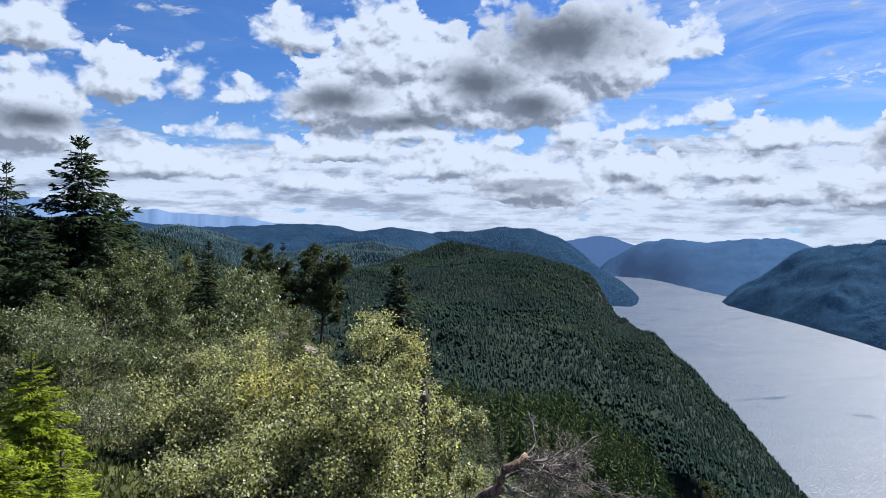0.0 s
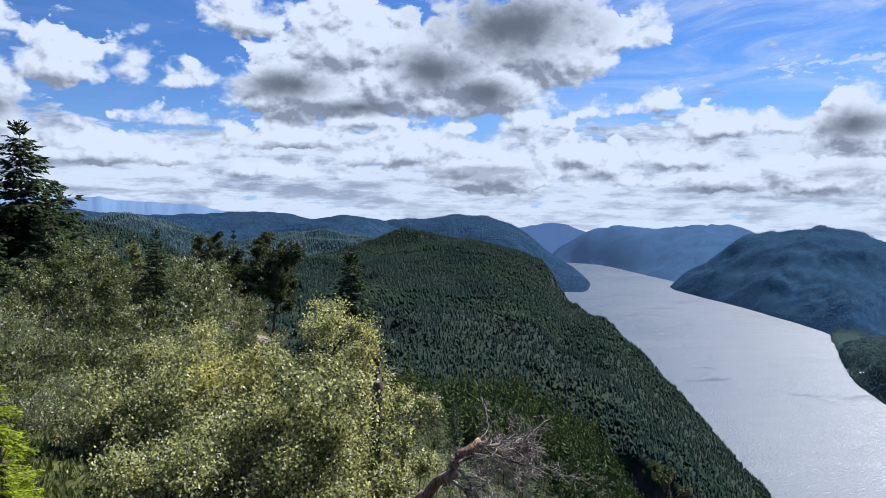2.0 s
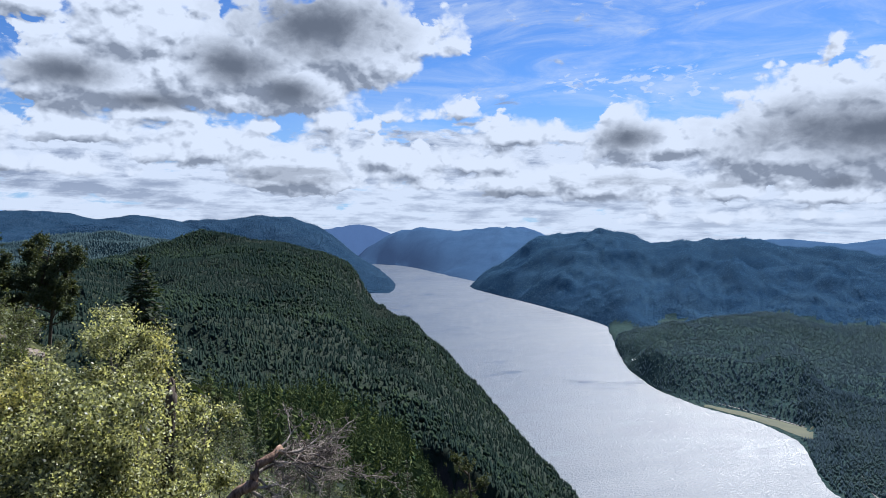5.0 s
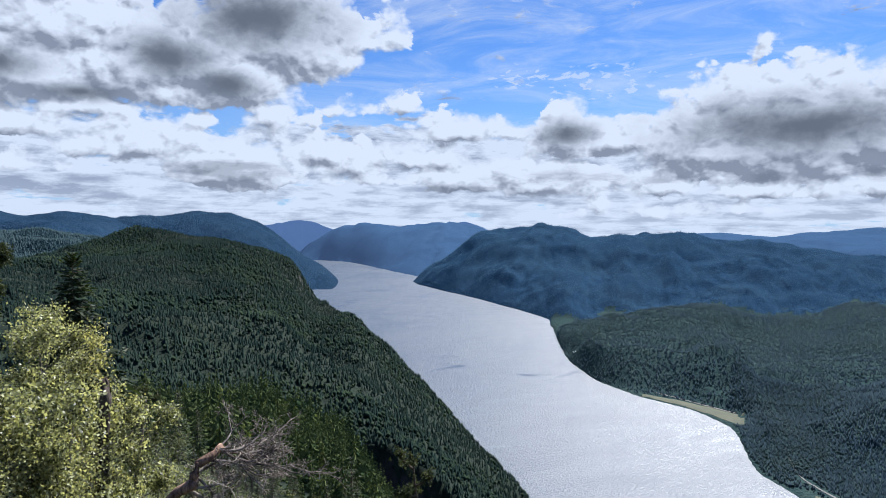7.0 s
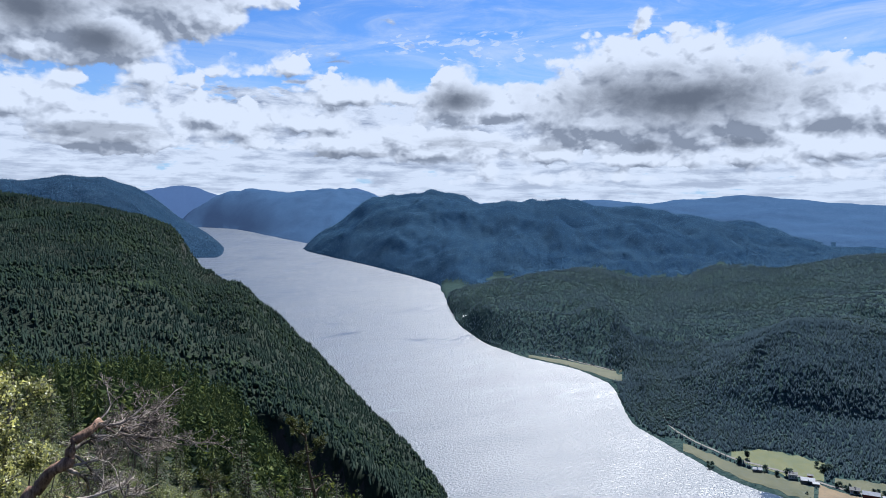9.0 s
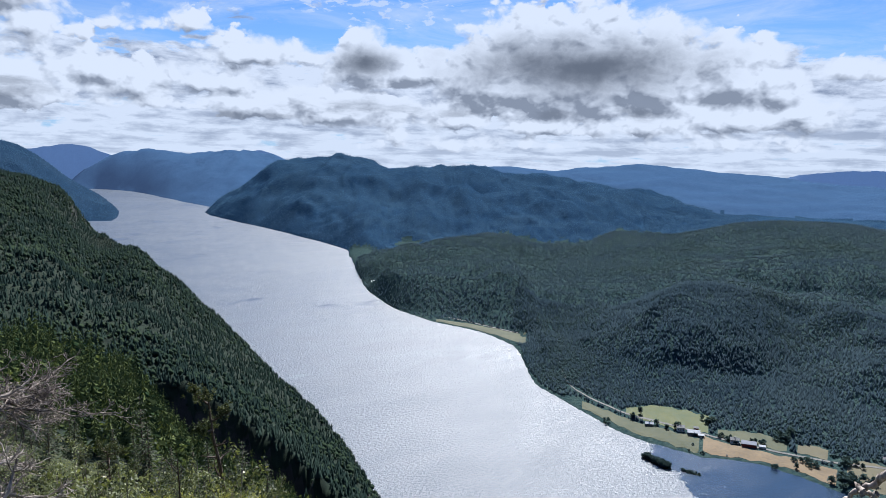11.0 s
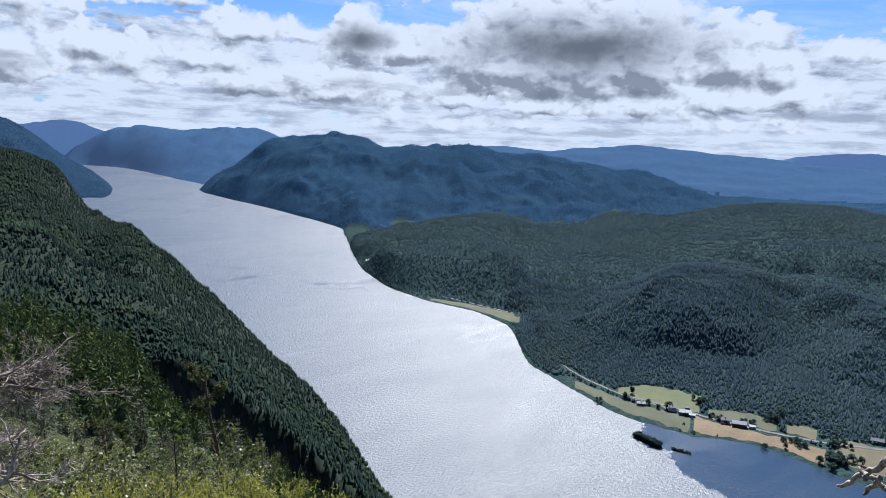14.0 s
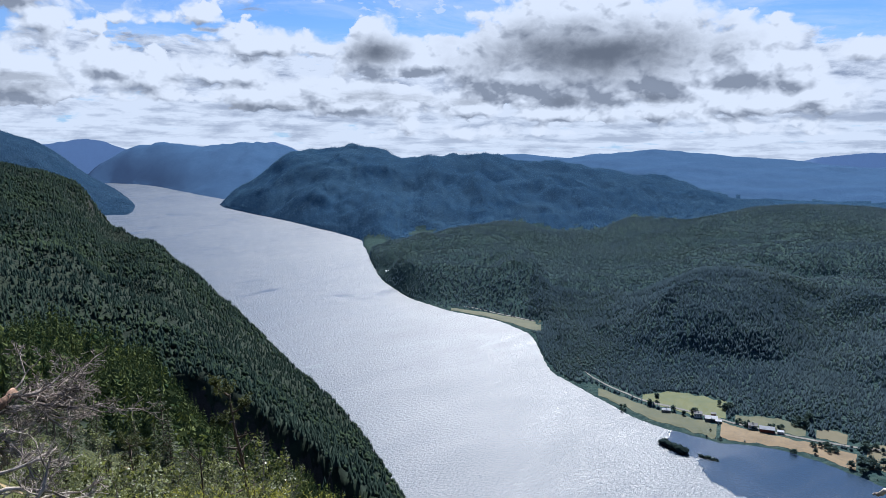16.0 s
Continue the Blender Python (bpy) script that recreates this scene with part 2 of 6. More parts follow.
def foliage(name, dark, light, patch=0.02, through=0.3, rough=0.55, spec=0.35, tone=0.6, upward=0.6, clump=0.0):
    """Leaves or needles: each clump its own tone, patches of the wood on a larger scale, some light let through."""
    mat, k, bsdf, out = material(name)
    p = place(k)
    r = island(k)
    a = k.ramp(k.noise(p, patch, 4, 0.6), 0.34, 0.66, smooth=False)
    f = k.m("ADD", k.m("MULTIPLY", r, tone), k.m("MULTIPLY", a, 1.0 - tone))
    if clump:
        tuft = k.noise(p, clump, 3, 0.7)
        f = k.m("ADD", f, k.m("MULTIPLY", k.m("SUBTRACT", tuft, 0.5), 1.3))
    f = k.ramp(f, 0.16, 0.90, smooth=False)
    col = k.mix(f, dark, light)
    k.put(bsdf.inputs["Base Color"], col)
    bsdf.inputs["Roughness"].default_value = rough
    bsdf.inputs["Specular IOR Level"].default_value = spec
    # a clump of needles or leaves takes the light like a tuft, more from above than its outline would
    n = k.v("SCALE", k.n("ShaderNodeNewGeometry").outputs["Normal"], 1.0 - upward)
    n = k.v("NORMALIZE", k.v("ADD", n, (0.0, 0.0, upward)))
    if clump:
        node = k.n("ShaderNodeBump")
        node.inputs["Strength"].default_value, node.inputs["Distance"].default_value = 1.0, 2.2 / clump
        k.put(node.inputs["Height"], tuft)
        k.put(node.inputs["Normal"], n)
        n = node.outputs[0]
    k.put(bsdf.inputs["Normal"], n)
    tr = k.n("ShaderNodeBsdfTranslucent")
    k.put(tr.inputs[0], k.mix(1.0, col, (1.42, 1.36, 0.78), "MULTIPLY"))
    mx = k.n("ShaderNodeMixShader")
    mx.inputs[0].default_value = through
    k.t.links.new(bsdf.outputs[0], mx.inputs[1])
    k.t.links.new(tr.outputs[0], mx.inputs[2])
    k.t.links.new(mx.outputs[0], out.inputs[0])
    return mat


def ground_material():
    """Forest floor, moss, heath and bare rock; a darker green floor from 60 to 110 metres outwards."""
    mat, k, bsdf, _ = material("forest_floor")
    p = place(k)
    x, y, z = k.sep(p)
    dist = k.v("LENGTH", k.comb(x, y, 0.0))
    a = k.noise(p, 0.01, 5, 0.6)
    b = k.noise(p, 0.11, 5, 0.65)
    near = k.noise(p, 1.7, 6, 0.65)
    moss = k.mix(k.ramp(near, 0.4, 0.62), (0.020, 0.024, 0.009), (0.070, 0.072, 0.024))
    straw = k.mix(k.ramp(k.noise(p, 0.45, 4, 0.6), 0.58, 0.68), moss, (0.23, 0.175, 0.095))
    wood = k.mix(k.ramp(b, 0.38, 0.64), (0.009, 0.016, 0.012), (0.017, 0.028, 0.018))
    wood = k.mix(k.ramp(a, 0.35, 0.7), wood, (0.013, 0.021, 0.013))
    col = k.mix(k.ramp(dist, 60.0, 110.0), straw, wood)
    nz = k.sep(k.n("ShaderNodeNewGeometry").outputs["Normal"])[2]
    # steep faces turn to rock, its colour darkened to stand for their shade
    shaded_cliff = k.ramp(k.m("ADD", nz, k.m("MULTIPLY", k.m("SUBTRACT", b, 0.5), 0.5)), 0.50, 0.62, 1.0, 0.0)
    col = k.mix(shaded_cliff, col, k.mix(near, (0.010, 0.011, 0.012), (0.060, 0.057, 0.054)))
    k.put(bsdf.inputs["Base Color"], col)
    bsdf.inputs["Roughness"].default_value = 0.95
    bsdf.inputs["Specular IOR Level"].default_value = 0.1
    h = k.m("ADD", k.m("MULTIPLY", near, 0.06), k.m("MULTIPLY", k.noise(p, 0.16, 6, 0.7), k.ramp(dist, 100.0, 1200.0, 0.0, 7.0)))
    bump(k, bsdf, h, 0.9, 1.0)
    return mat


def far_material(name, dark, light, scale, deep):
    """Wooded slopes of the far shore: tree tops as a fine grain, stands and felled patches as a faint mottle; the
    colours given hold the haze.
    """
    mat, k, bsdf, _ = material(name)
    p = place(k)
    a = k.noise(p, scale * 0.6, 4, 0.6)
    b = k.noise(p, scale * 4.0, 5, 0.65)
    grain = k.noise(p, 0.16, 3, 0.7)
    f = k.m("ADD", k.m("MULTIPLY", a, 0.16), k.m("ADD", k.m("MULTIPLY", b, 0.26), k.m("MULTIPLY", grain, 0.58)))
    k.put(bsdf.inputs["Base Color"], k.mix(k.ramp(f, 0.40, 0.61), dark, light))
    bsdf.inputs["Roughness"].default_value = 1.0
    bsdf.inputs["Specular IOR Level"].default_value = 0.0
    bump(k, bsdf, k.m("ADD", k.m("MULTIPLY", b, deep), k.m("MULTIPLY", grain, deep)), 1.0, 1.0)
    return mat


def water_material():
    """Lake ruffled by the wind: facets too fine to see, longer waves, calm streaks between the gusts."""
    mat, k, bsdf, out = material("lake_water")
    p = place(k)
    big = k.noise(k.v("MULTIPLY", p, (0.009, 0.020, 1.0)), 1.0, 6, 0.6, 0.6)
    broad = k.noise(p, 0.0016, 3, 0.5)
    calm = k.ramp(k.noise(k.v("MULTIPLY", p, (0.0050, 0.013, 1.0)), 1.0, 4, 0.55, 0.8), 0.60, 0.70)
    rough = k.m("ADD", k.ramp(big, 0.28, 0.72, 0.43, 0.52), k.ramp(broad, 0.35, 0.65, -0.02, 0.03))
    # the lee behind the islets, where the wind does not reach
    lee = k.ramp(k.m("ADD", k.v("LENGTH", k.v("MULTIPLY", k.v("SUBTRACT", p, (560.0, 205.0, 0.0)), (1.0, 0.7, 1.0))), k.m("MULTIPLY", k.m("SUBTRACT", big, 0.5), 60.0)), 92.0, 98.0, 1.0, 0.0)
    still = k.m("MAXIMUM", k.m("MULTIPLY", calm, 0.5), lee)
    rough = k.m("SUBTRACT", rough, k.m("MULTIPLY", still, 0.30))
    w = k.v("MULTIPLY", p, (0.75, 1.0, 1.0))
    waves = k.m("ADD", k.m("MULTIPLY", k.noise(w, 1.2, 3, 0.65), 0.5), k.m("MULTIPLY", k.noise(w, 0.42, 2, 0.5), 1.15))
    waves = k.m("MULTIPLY", waves, k.m("SUBTRACT", 1.0, k.m("ADD", k.m("MULTIPLY", calm, 0.3), k.m("MULTIPLY", lee, 0.67))))
    bump(k, bsdf, waves, 1.0, 0.75)
    bsdf.inputs["Base Color"].default_value = (0.016, 0.032, 0.058, 1)
    bsdf.inputs["IOR"].default_value = 1.45
    k.put(bsdf.inputs["Roughness"], rough)
    return mat


MAT_GROUND = ground_material()
MAT_WATER = water_material()
# needles of the hill woods, blued in colour for the haze before them
MAT_SPRUCE = foliage("haze_blued_needles", (0.013, 0.024, 0.023), (0.027, 0.042, 0.034), 0.012, 0.15, 0.9, 0.0, 0.4, 0.72)
MAT_BIRCHWOOD = foliage("birch_wood_leaves", (0.020, 0.034, 0.026), (0.046, 0.066, 0.038), 0.012, 0.2, 0.9, 0.0, 0.45, 0.72)


# ---------------------------------------------------------------- the lie of the land
def grid_noise(x, y, seed):
    """Smooth lattice noise, -1 to 1."""
    xi, yi = np.floor(x).astype(np.int64), np.floor(y).astype(np.int64)
    xf, yf = x - xi, y - yi
    u, v = xf * xf * xf * (xf * (xf * 6 - 15) + 10), yf * yf * yf * (yf * (yf * 6 - 15) + 10)

    def corner(i, j):
        h = (i * 374761393 + j * 668265263 + seed * 974711) & 0x7FFFFFFF
        h = ((h ^ (h >> 13)) * 1274126177) & 0x7FFFFFFF
        return ((h ^ (h >> 16)) & 0xFFFF) / 32767.5 - 1.0

    a, b = corner(xi, yi), corner(xi + 1, yi)
    c, d = corner(xi, yi + 1), corner(xi + 1, yi + 1)
    return (a * (1 - u) + b * u) * (1 - v) + (c * (1 - u) + d * u) * v


def fractal(x, y, size, octaves=4, seed=1, gain=0.5):
    total, amp = 0.0, 1.0
    for o in range(octaves):
        total = total + amp * grid_noise(x / size + 17.3 * o, y / size - 9.1 * o, seed + o)
        size, amp = size / 2.03, amp * gain
    return total


def spurs(x, y, size, seed):
    """Sharp-backed spurs and gullies."""
    return (1 - 2 * np.abs(fractal(x, y, size, 3, seed))) + 0.45 * (1 - 2 * np.abs(fractal(x, y, size * 0.4, 3, seed + 9)))


def curve(b, *pairs):
    """A smooth course through (azimuth, value) pairs."""
    xs, ys = np.array(pairs[0::2], float), np.array(pairs[1::2], float)
    return (np.interp(b - 0.5, xs, ys) + 2 * np.interp(b, xs, ys) + np.interp(b + 0.5, xs, ys)) / 4


def ridge(r, rf, zf, rc, zc, back, power=1.0, rounding=40.0, front=0.5):
    """A ridge across the view: from its foot (rf, zf) up to its crest (rc, zc), then down behind."""
    t = np.clip((r - rf) / np.maximum(rc - rf, 20.0), 0, 1)
    s = t ** power
    s = s * (1 - 0.35) + 0.35 * (s * s * (3 - 2 * s))
    z = zf + (zc - zf) * s
    z = np.where(r < rf, zf - front * (rf - r), z)
    over = np.maximum(r - rc, 0)
    return z - back * (np.sqrt(over * over + rounding * rounding) - rounding)


def rise(r, degrees):
    return EYE + r * np.tan(np.radians(degrees))


def shore(b):
    """How far off the far shore of the lake lies."""
    return curve(b, 12.0, 4640, 13.9, 4600, 16.84, 4300, 18.57, 3650, 20.75, 3300, 21.2, 2830, 24.0, 2480, 28.3, 2093, 31.9, 1820,
                 32.6, 1700, 33.1, 1427, 33.7, 1280, 36.0, 1121, 39.3, 1033, 43.5, 978, 46.6, 900, 46.9, 825, 47.9, 758,
                 51.25, 696, 54.55, 646, 56.8, 628, 61.2, 612, 65.4, 619, 68.9, 606, 72.0, 588, 90.0, 560)


def height(x, y, parts=False):
    r = np.maximum(np.hypot(x, y), 0.01)
    b = np.degrees(np.arctan2(x, y))
    rough = fractal(x, y, 220.0, 5, 3)
    small = fractal(x, y, 30.0, 4, 11)
    crest = fractal(x, y, 150.0, 4, 131)
    # the knoll the camera stands on, drawn out to the left, steep to the right
    slope = curve(b, -180, 0.10, -60, 0.05, -30, 0.055, -18, 0.10, -10, 0.20, -3, 0.29, 4, 0.36, 12, 0.46, 30, 0.52, 80, 0.55, 120, 0.35, 180, 0.10)
    hold = curve(b, -180, 200.0, -45, 100.0, -25, 70.0, -12, 48.0, -3, 40.0, 10, 30.0, 80, 20.0, 120, 40.0, 180, 200.0)
    steep = curve(b, -180, 0.12, -40, 0.30, -8, 0.42, 10, 0.50, 40, 0.62, 80, 0.75, 120, 0.6, 180, 0.12)
    knoll = EYE - 1.75 - slope * np.minimum(r, hold) - steep * np.maximum(r - hold, 0) - 0.0
    kx, ky = 38 * math.sin(radians(-12.4)), 38 * math.cos(radians(-12.4))
    knoll = knoll + small * np.minimum(0.9, r * 0.03) + 3.2 * np.exp(-((x - kx) ** 2 + (y - ky) ** 2) / 60.0)
    # spur below, before the gully
    rc = curve(b, -4, 230, 5, 250, 12, 245, 16, 235, 20, 222, 25, 200, 31, 172, 36, 150, 44, 120, 60, 90)
    spur = ridge(r, 70.0, rise(70.0, curve(b, -4, -17, 5, -22, 12, -25, 20, -29, 31, -34, 44, -40)), rc,
                 rise(rc, curve(b, -8, -16, -4, -13.5, 5, -14.0, 10, -14.6, 14, -15.8, 16, -17.2, 18.6, -21.2, 20.3, -23.2, 22.8, -24.6, 27.7, -27.8, 31.5, -30.5, 36, -34, 44, -40)),
                 1.7, 1.0, 9.0, 0.2) + small * 3.0
    # the wooded dome and its long edge above the lake
    rc = curve(b, -14, 700, -10, 850, 0, 1000, 8, 1000, 12, 900, 14.5, 820, 17, 730, 20, 650, 25, 550, 30, 460, 36, 375, 42, 315, 60, 230)
    rf = curve(b, -14, 420, -6, 380, 0, 330, 8, 310, 14, 320, 17, 316, 20, 310, 25, 294, 30, 264, 36, 235, 60, 170)
    rf = rf + fractal(x, y, 22.0, 3, 23) * 7.0
    crag = np.clip((rf + 26 - r) / 20, 0, 1) * (3.0 * (0.5 - np.abs(fractal(x, y, 16.0, 3, 29))) + 1.4 * fractal(x, y, 5.0, 3, 37))
    dome = ridge(r, rf, rise(rf, curve(b, -20, -12, -10, -7.5, 0, -13, 8, -15.5, 13, -17, 16, -16.6, 18.5, -17.2, 20, -18.2, 23, -20.2, 26, -22.3, 30, -25.6, 36, -30, 60, -36)), rc,
                 rise(rc, curve(b, -24, -6.0, -14, -3.8, -10.1, -3.3, -6.5, -2.4, -3.8, -1.75, -1.1, -1.3, 3.0, -1.15, 7.1, -1.7, 10.2, -2.8, 12.0, -4.0,
                            13.3, -6.0, 14.5, -6.75, 16.25, -7.25, 17.9, -8.85, 20.1, -11.6, 23.0, -14.3, 25.1, -16.6, 28.2, -20.1, 32, -23.6, 35.3, -28.4, 40, -33, 60, -42) + curve(b, 0, 0.15, 10, 0.3, 13, 0.2, 15, 0.3, 17.5, 0.5, 19.4, 0.6, 24, 0.42, 32, 0.5, 40, 0.3)),
                 0.95, 0.85, 45.0, curve(b, -10, 0.35, -4, 2.2, 33, 2.2, 40, 0.6)) + (rough * 11.0 + spurs(x, y, 150.0, 43) * 4.0 - 2.0) * np.clip((r - rf) / 120, 0, 1) + small * 2.0 + crag
    # hill to the left and the broad uplands behind it
    left = ridge(r, 230.0, curve(b, -15, 170, -4, 90, 6, -60), curve(b, -40, 560, -24, 620, -15, 640), rise(620.0, curve(b, -60, 2.2, -30, 1.2, -24.5, 0.6, -22.6, -0.2, -19.8, -1.1, -17, -2.4, -15.7, -3.4, -10, -6.5, 0, -16, 8, -40)),
                 0.4, 0.9, 60.0, 0.3) + rough * 7.0 + small * 2.0
    up1 = ridge(r, 900.0, curve(b, -2, 160, 10, -60), curve(b, -30, 1700, 0, 1800), rise(1800.0, curve(b, -60, 0.9, -23, 0.55, -19.4, 0.5, -16.1, -0.2, -12.7, -1.1, -8.3, -0.75, -5.6, -0.6, -1, -1.3, 4, -4, 8, -12)),
                0.25, 0.9, 120.0, 0.2) + spurs(x, y, 380.0, 83) * 9.0 - 6.0 + crest * 8.0
    up2 = ridge(r, 2100.0, curve(b, -2, 190, 6, -60), curve(b, -30, 3000, 0, 3200), rise(3100.0, curve(b, -60, 1.2, -23.4, 1.05, -19.8, 0.75, -17, 0.66, -14, 1.05, -10.4, 0.86, -7, 0.48, -4.3, 0.8, -1.1, 0.25, 1.0, -0.6, 4, -6)),
                0.2, 0.9, 150.0, 0.2) + (spurs(x, y, 500.0, 87) * 14.0 - 8.0) * np.clip((2900 - r) / 400, 0.15, 1) + crest * 13.0
    # headland that closes the lake on the left, its toe in the water
    rc = curve(b, -3, 3200, 4, 3300, 7, 3400, 13.8, 3450, 14.5, 3250, 15.6, 2950, 16.2, 2800)
    toe = ridge(r, curve(b, -3, 2500, 10, 2350, 16, 2330), -12.0, rc, rise(rc, curve(b, -6, -2.5, -3, 0.0, -1.1, 0.2, 3.9, 0.70, 7.3, 0.68, 9.07, 0.0, 10.62, -1.0, 12.38, -2.52, 13.81, -3.35, 14.54, -3.85, 15.61, -4.85, 15.9, -5.4, 17, -7)),
                0.25, 0.8, 80.0, 0.2) + np.clip(spurs(x, y, 500.0, 61) * 16.0 - 6.0, -20, 20) * np.clip((rc - r) / 500, 0.1, 1) * curve(b, 4, 1.0, 13, 0.8, 15.5, 0.1) + crest * curve(b, 4, 14.0, 11, 10.0, 15, 1.0)
    # far shore: long mountain at the lake's end, the broad one before it, and the low wooded headland with its fields
    s = shore(b)
    foot = curve(b, 11, 4640, 14, 4580, 16, 4370, 17, 4180, 18, 3900, 19, 3640, 20, 3440, 20.75, 3300, 22, 3100, 24, 3000, 36, 2900)
    t = np.clip((r - foot) / (4750 - foot), 0, 1)
    folds = (1 - 2.2 * np.abs(fractal((b - 3.6 * t + 0.5 * crest) * 100.0, 0 * b, 130.0, 3, 55))) * np.sin(np.pi * t) ** 0.8
    long_m = ridge(r, foot, -6.0, curve(b, 12, 4860, 17, 4800, 20, 4600, 28, 4400, 34, 4400), rise(4700.0, curve(b, 11.5, -3.6, 13.2, -1.67, 15.1, -0.47, 17.3, -0.14, 20.5, -0.35, 23.9, -0.12, 26.6, -0.6, 30, -1.1, 33, -2.4, 36, -12)),
                   0.3, 0.85, 90.0, 0.4) + np.clip(spurs(x, y, 480.0, 52) * 6.0 - 3.0, -np.maximum(r - s, 0) * 0.06, np.maximum(r - s, 0) * 0.08) * np.clip((4750 - r) / 300, 0.15, 1) + folds * 2.5 + spurs(x, y, 260.0, 53) * 5.0 * np.clip((r - foot) / 300, 0, 1) + crest * 18.0 * np.clip(t * 2 - 1, 0.1, 1)
    rc = curve(b, 21.2, 2870, 23.2, 2980, 27.5, 3100, 31, 3050, 45, 2900, 60, 2900, 80, 2900)
    foot = curve(b, 20, 3100, 20.75, 3200, 21.2, 2830, 24.0, 2480, 28.3, 2093, 31.9, 1820, 34.4, 1617, 38, 1560)
    t = np.clip((r - foot) / np.maximum(rc - foot, 50.0), 0, 1)
    down = (1 - 2.2 * np.abs(fractal((b - 5.5 * t * np.clip((36 - b) / 8, -1, 1) + 0.9 * crest) * 100.0, 0 * b, 260.0, 4, 58))) * np.sin(np.pi * t) ** 0.8
    broad = ridge(r, foot + 4, -6.0, rc, rise(rc, curve(b, 20.8, -6.0, 21.2, -5.1, 23.0, -3.65, 25.2, -2.15, 26.8, -1.1, 27.9, -0.8, 31.0, -0.5, 33.6, -0.74, 36.3, -1.44, 37.7, -1.27, 40.8, -1.36, 45.3, -1.55,
                                48.0, -1.68, 52.4, -2.4, 57.6, -3.25, 62.5, -4.4, 80, -5)), 0.3, 0.75, 80.0, 0.4) \
        + np.clip(spurs(x, y, 620.0, 31) * 26.0 - 8.0, -np.maximum(r - foot, 0) * 0.05, np.maximum(r - foot, 0) * 0.08) * np.clip((rc - r) / 500, 0.12, 1) + crest * 17.0 * np.clip((r - foot) / 500, 0, 1) * np.clip((r - rc + 250) / 200, 0.16, 1) + down * 8.0 \
        + spurs(x, y, 170.0, 33) * 6.5 * np.clip((r - foot) / 250, 0, 1)
    upland = ridge(r, 3100.0, curve(b, 28, -60, 36, 60), 4300.0, rise(4300.0, curve(b, 24, -12.0, 29, -2.4, 34, -1.24, 40, -1.17, 46.2, -1.06, 48.4, -1.28, 51, -0.87, 55.3, -0.64, 58.2, -0.8, 61.8, -1.1, 65.7, -1.36, 68.6, -1.7, 80, -1.9)),
                   0.3, 0.9, 120.0, 0.2) + rough * 8.0 + crest * 6.0
    flat = curve(b, 33, 4.0, 38, 6.0, 40, 40.0, 46, 55.0, 49, 10.0, 51.5, 60.0, 56, 95.0, 62, 80.0, 66, 90.0, 72, 85.0, 90, 80.0)
    over = np.maximum(r - s, 0)
    bank = np.where(r < s, (r - s) * 0.35, np.minimum(np.minimum(over * 0.12, 1.2 + over * 0.03), 34.0))
    rc2 = curve(b, 33, 1480, 36, 1300, 42, 1350, 46, 1200, 49, 850, 51, 850, 55, 920, 60, 1020, 63, 1060, 67, 1120, 80, 1150)
    low = ridge(r, s + flat, -1.0, rc2, rise(rc2, curve(b, 33, -10.2, 34.0, -9.7, 36, -9.2, 42, -8.9, 46, -9.9, 49, -15.4, 50.6, -16.0, 52.7, -14.6, 54.9, -13.3, 57, -12.2, 59, -11.2, 63, -10.6, 66.9, -10.8, 70.5, -10.1, 90, -9)),
                0.13, 0.8, 60.0, 0.6)
    rc3 = curve(b, 33, 1480, 38, 1560, 41, 1700, 45, 1850, 51, 1900, 62, 2000, 80, 2000)
    high = ridge(r, s + flat, -3.0, rc3, rise(rc3, curve(b, 33.2, -9.5, 34.4, -8.95, 36.5, -8.4, 38.8, -7.75, 41.0, -7.05, 43.4, -6.5, 45.8, -6.45, 48.2, -6.75, 50.2, -6.85, 51.8, -6.35, 53.5, -5.85, 55.0, -5.78, 57.8, -5.95,
                                      60.2, -5.4, 62.4, -4.8, 65.5, -4.45, 69.9, -4.4, 72.2, -4.8, 90, -5)),
                 0.35, 0.95, 100.0, 0.4)
    wild = np.clip(fractal(x, y, 300.0, 3, 49) * 24.0 + spurs(x, y, 170.0, 47) * 7.0 - 3.0, -over * 0.06, np.maximum(over - flat, 0) * 0.25) * np.clip((1900 - r) / 400, 0.1, 1)
    head = np.maximum(bank, np.maximum(low, high) + wild)
    head = np.where(b < 32.4, -60.0, head)
    lake_floor = -14.0 + 0 * r
    z = lake_floor
    if parts:
        names = "lake knoll spur dome left up1 up2 toe long broad upland head".split()
        stack = np.stack([lake_floor, knoll, spur, dome, left, up1, up2, toe, long_m, broad, upland, head])
        kind = np.array(names)[stack.argmax(0)]
        kind = np.where((kind == "lake") & (r > 500), np.where((b > 32.6) & (r < 1500), "head", np.where(b > 20.9, "broad", "long")), kind)
        return stack.max(0), np.where((kind == "head") & (r > 2120), "broad", kind), r, b, over, flat
    for part in (knoll, spur, dome, left, up1, up2, toe, long_m, broad, upland, head):
        z = np.maximum(z, part)
    return z


def ground_height(x, y):
    return float(height(np.array([x], float), np.array([y], float))[0])


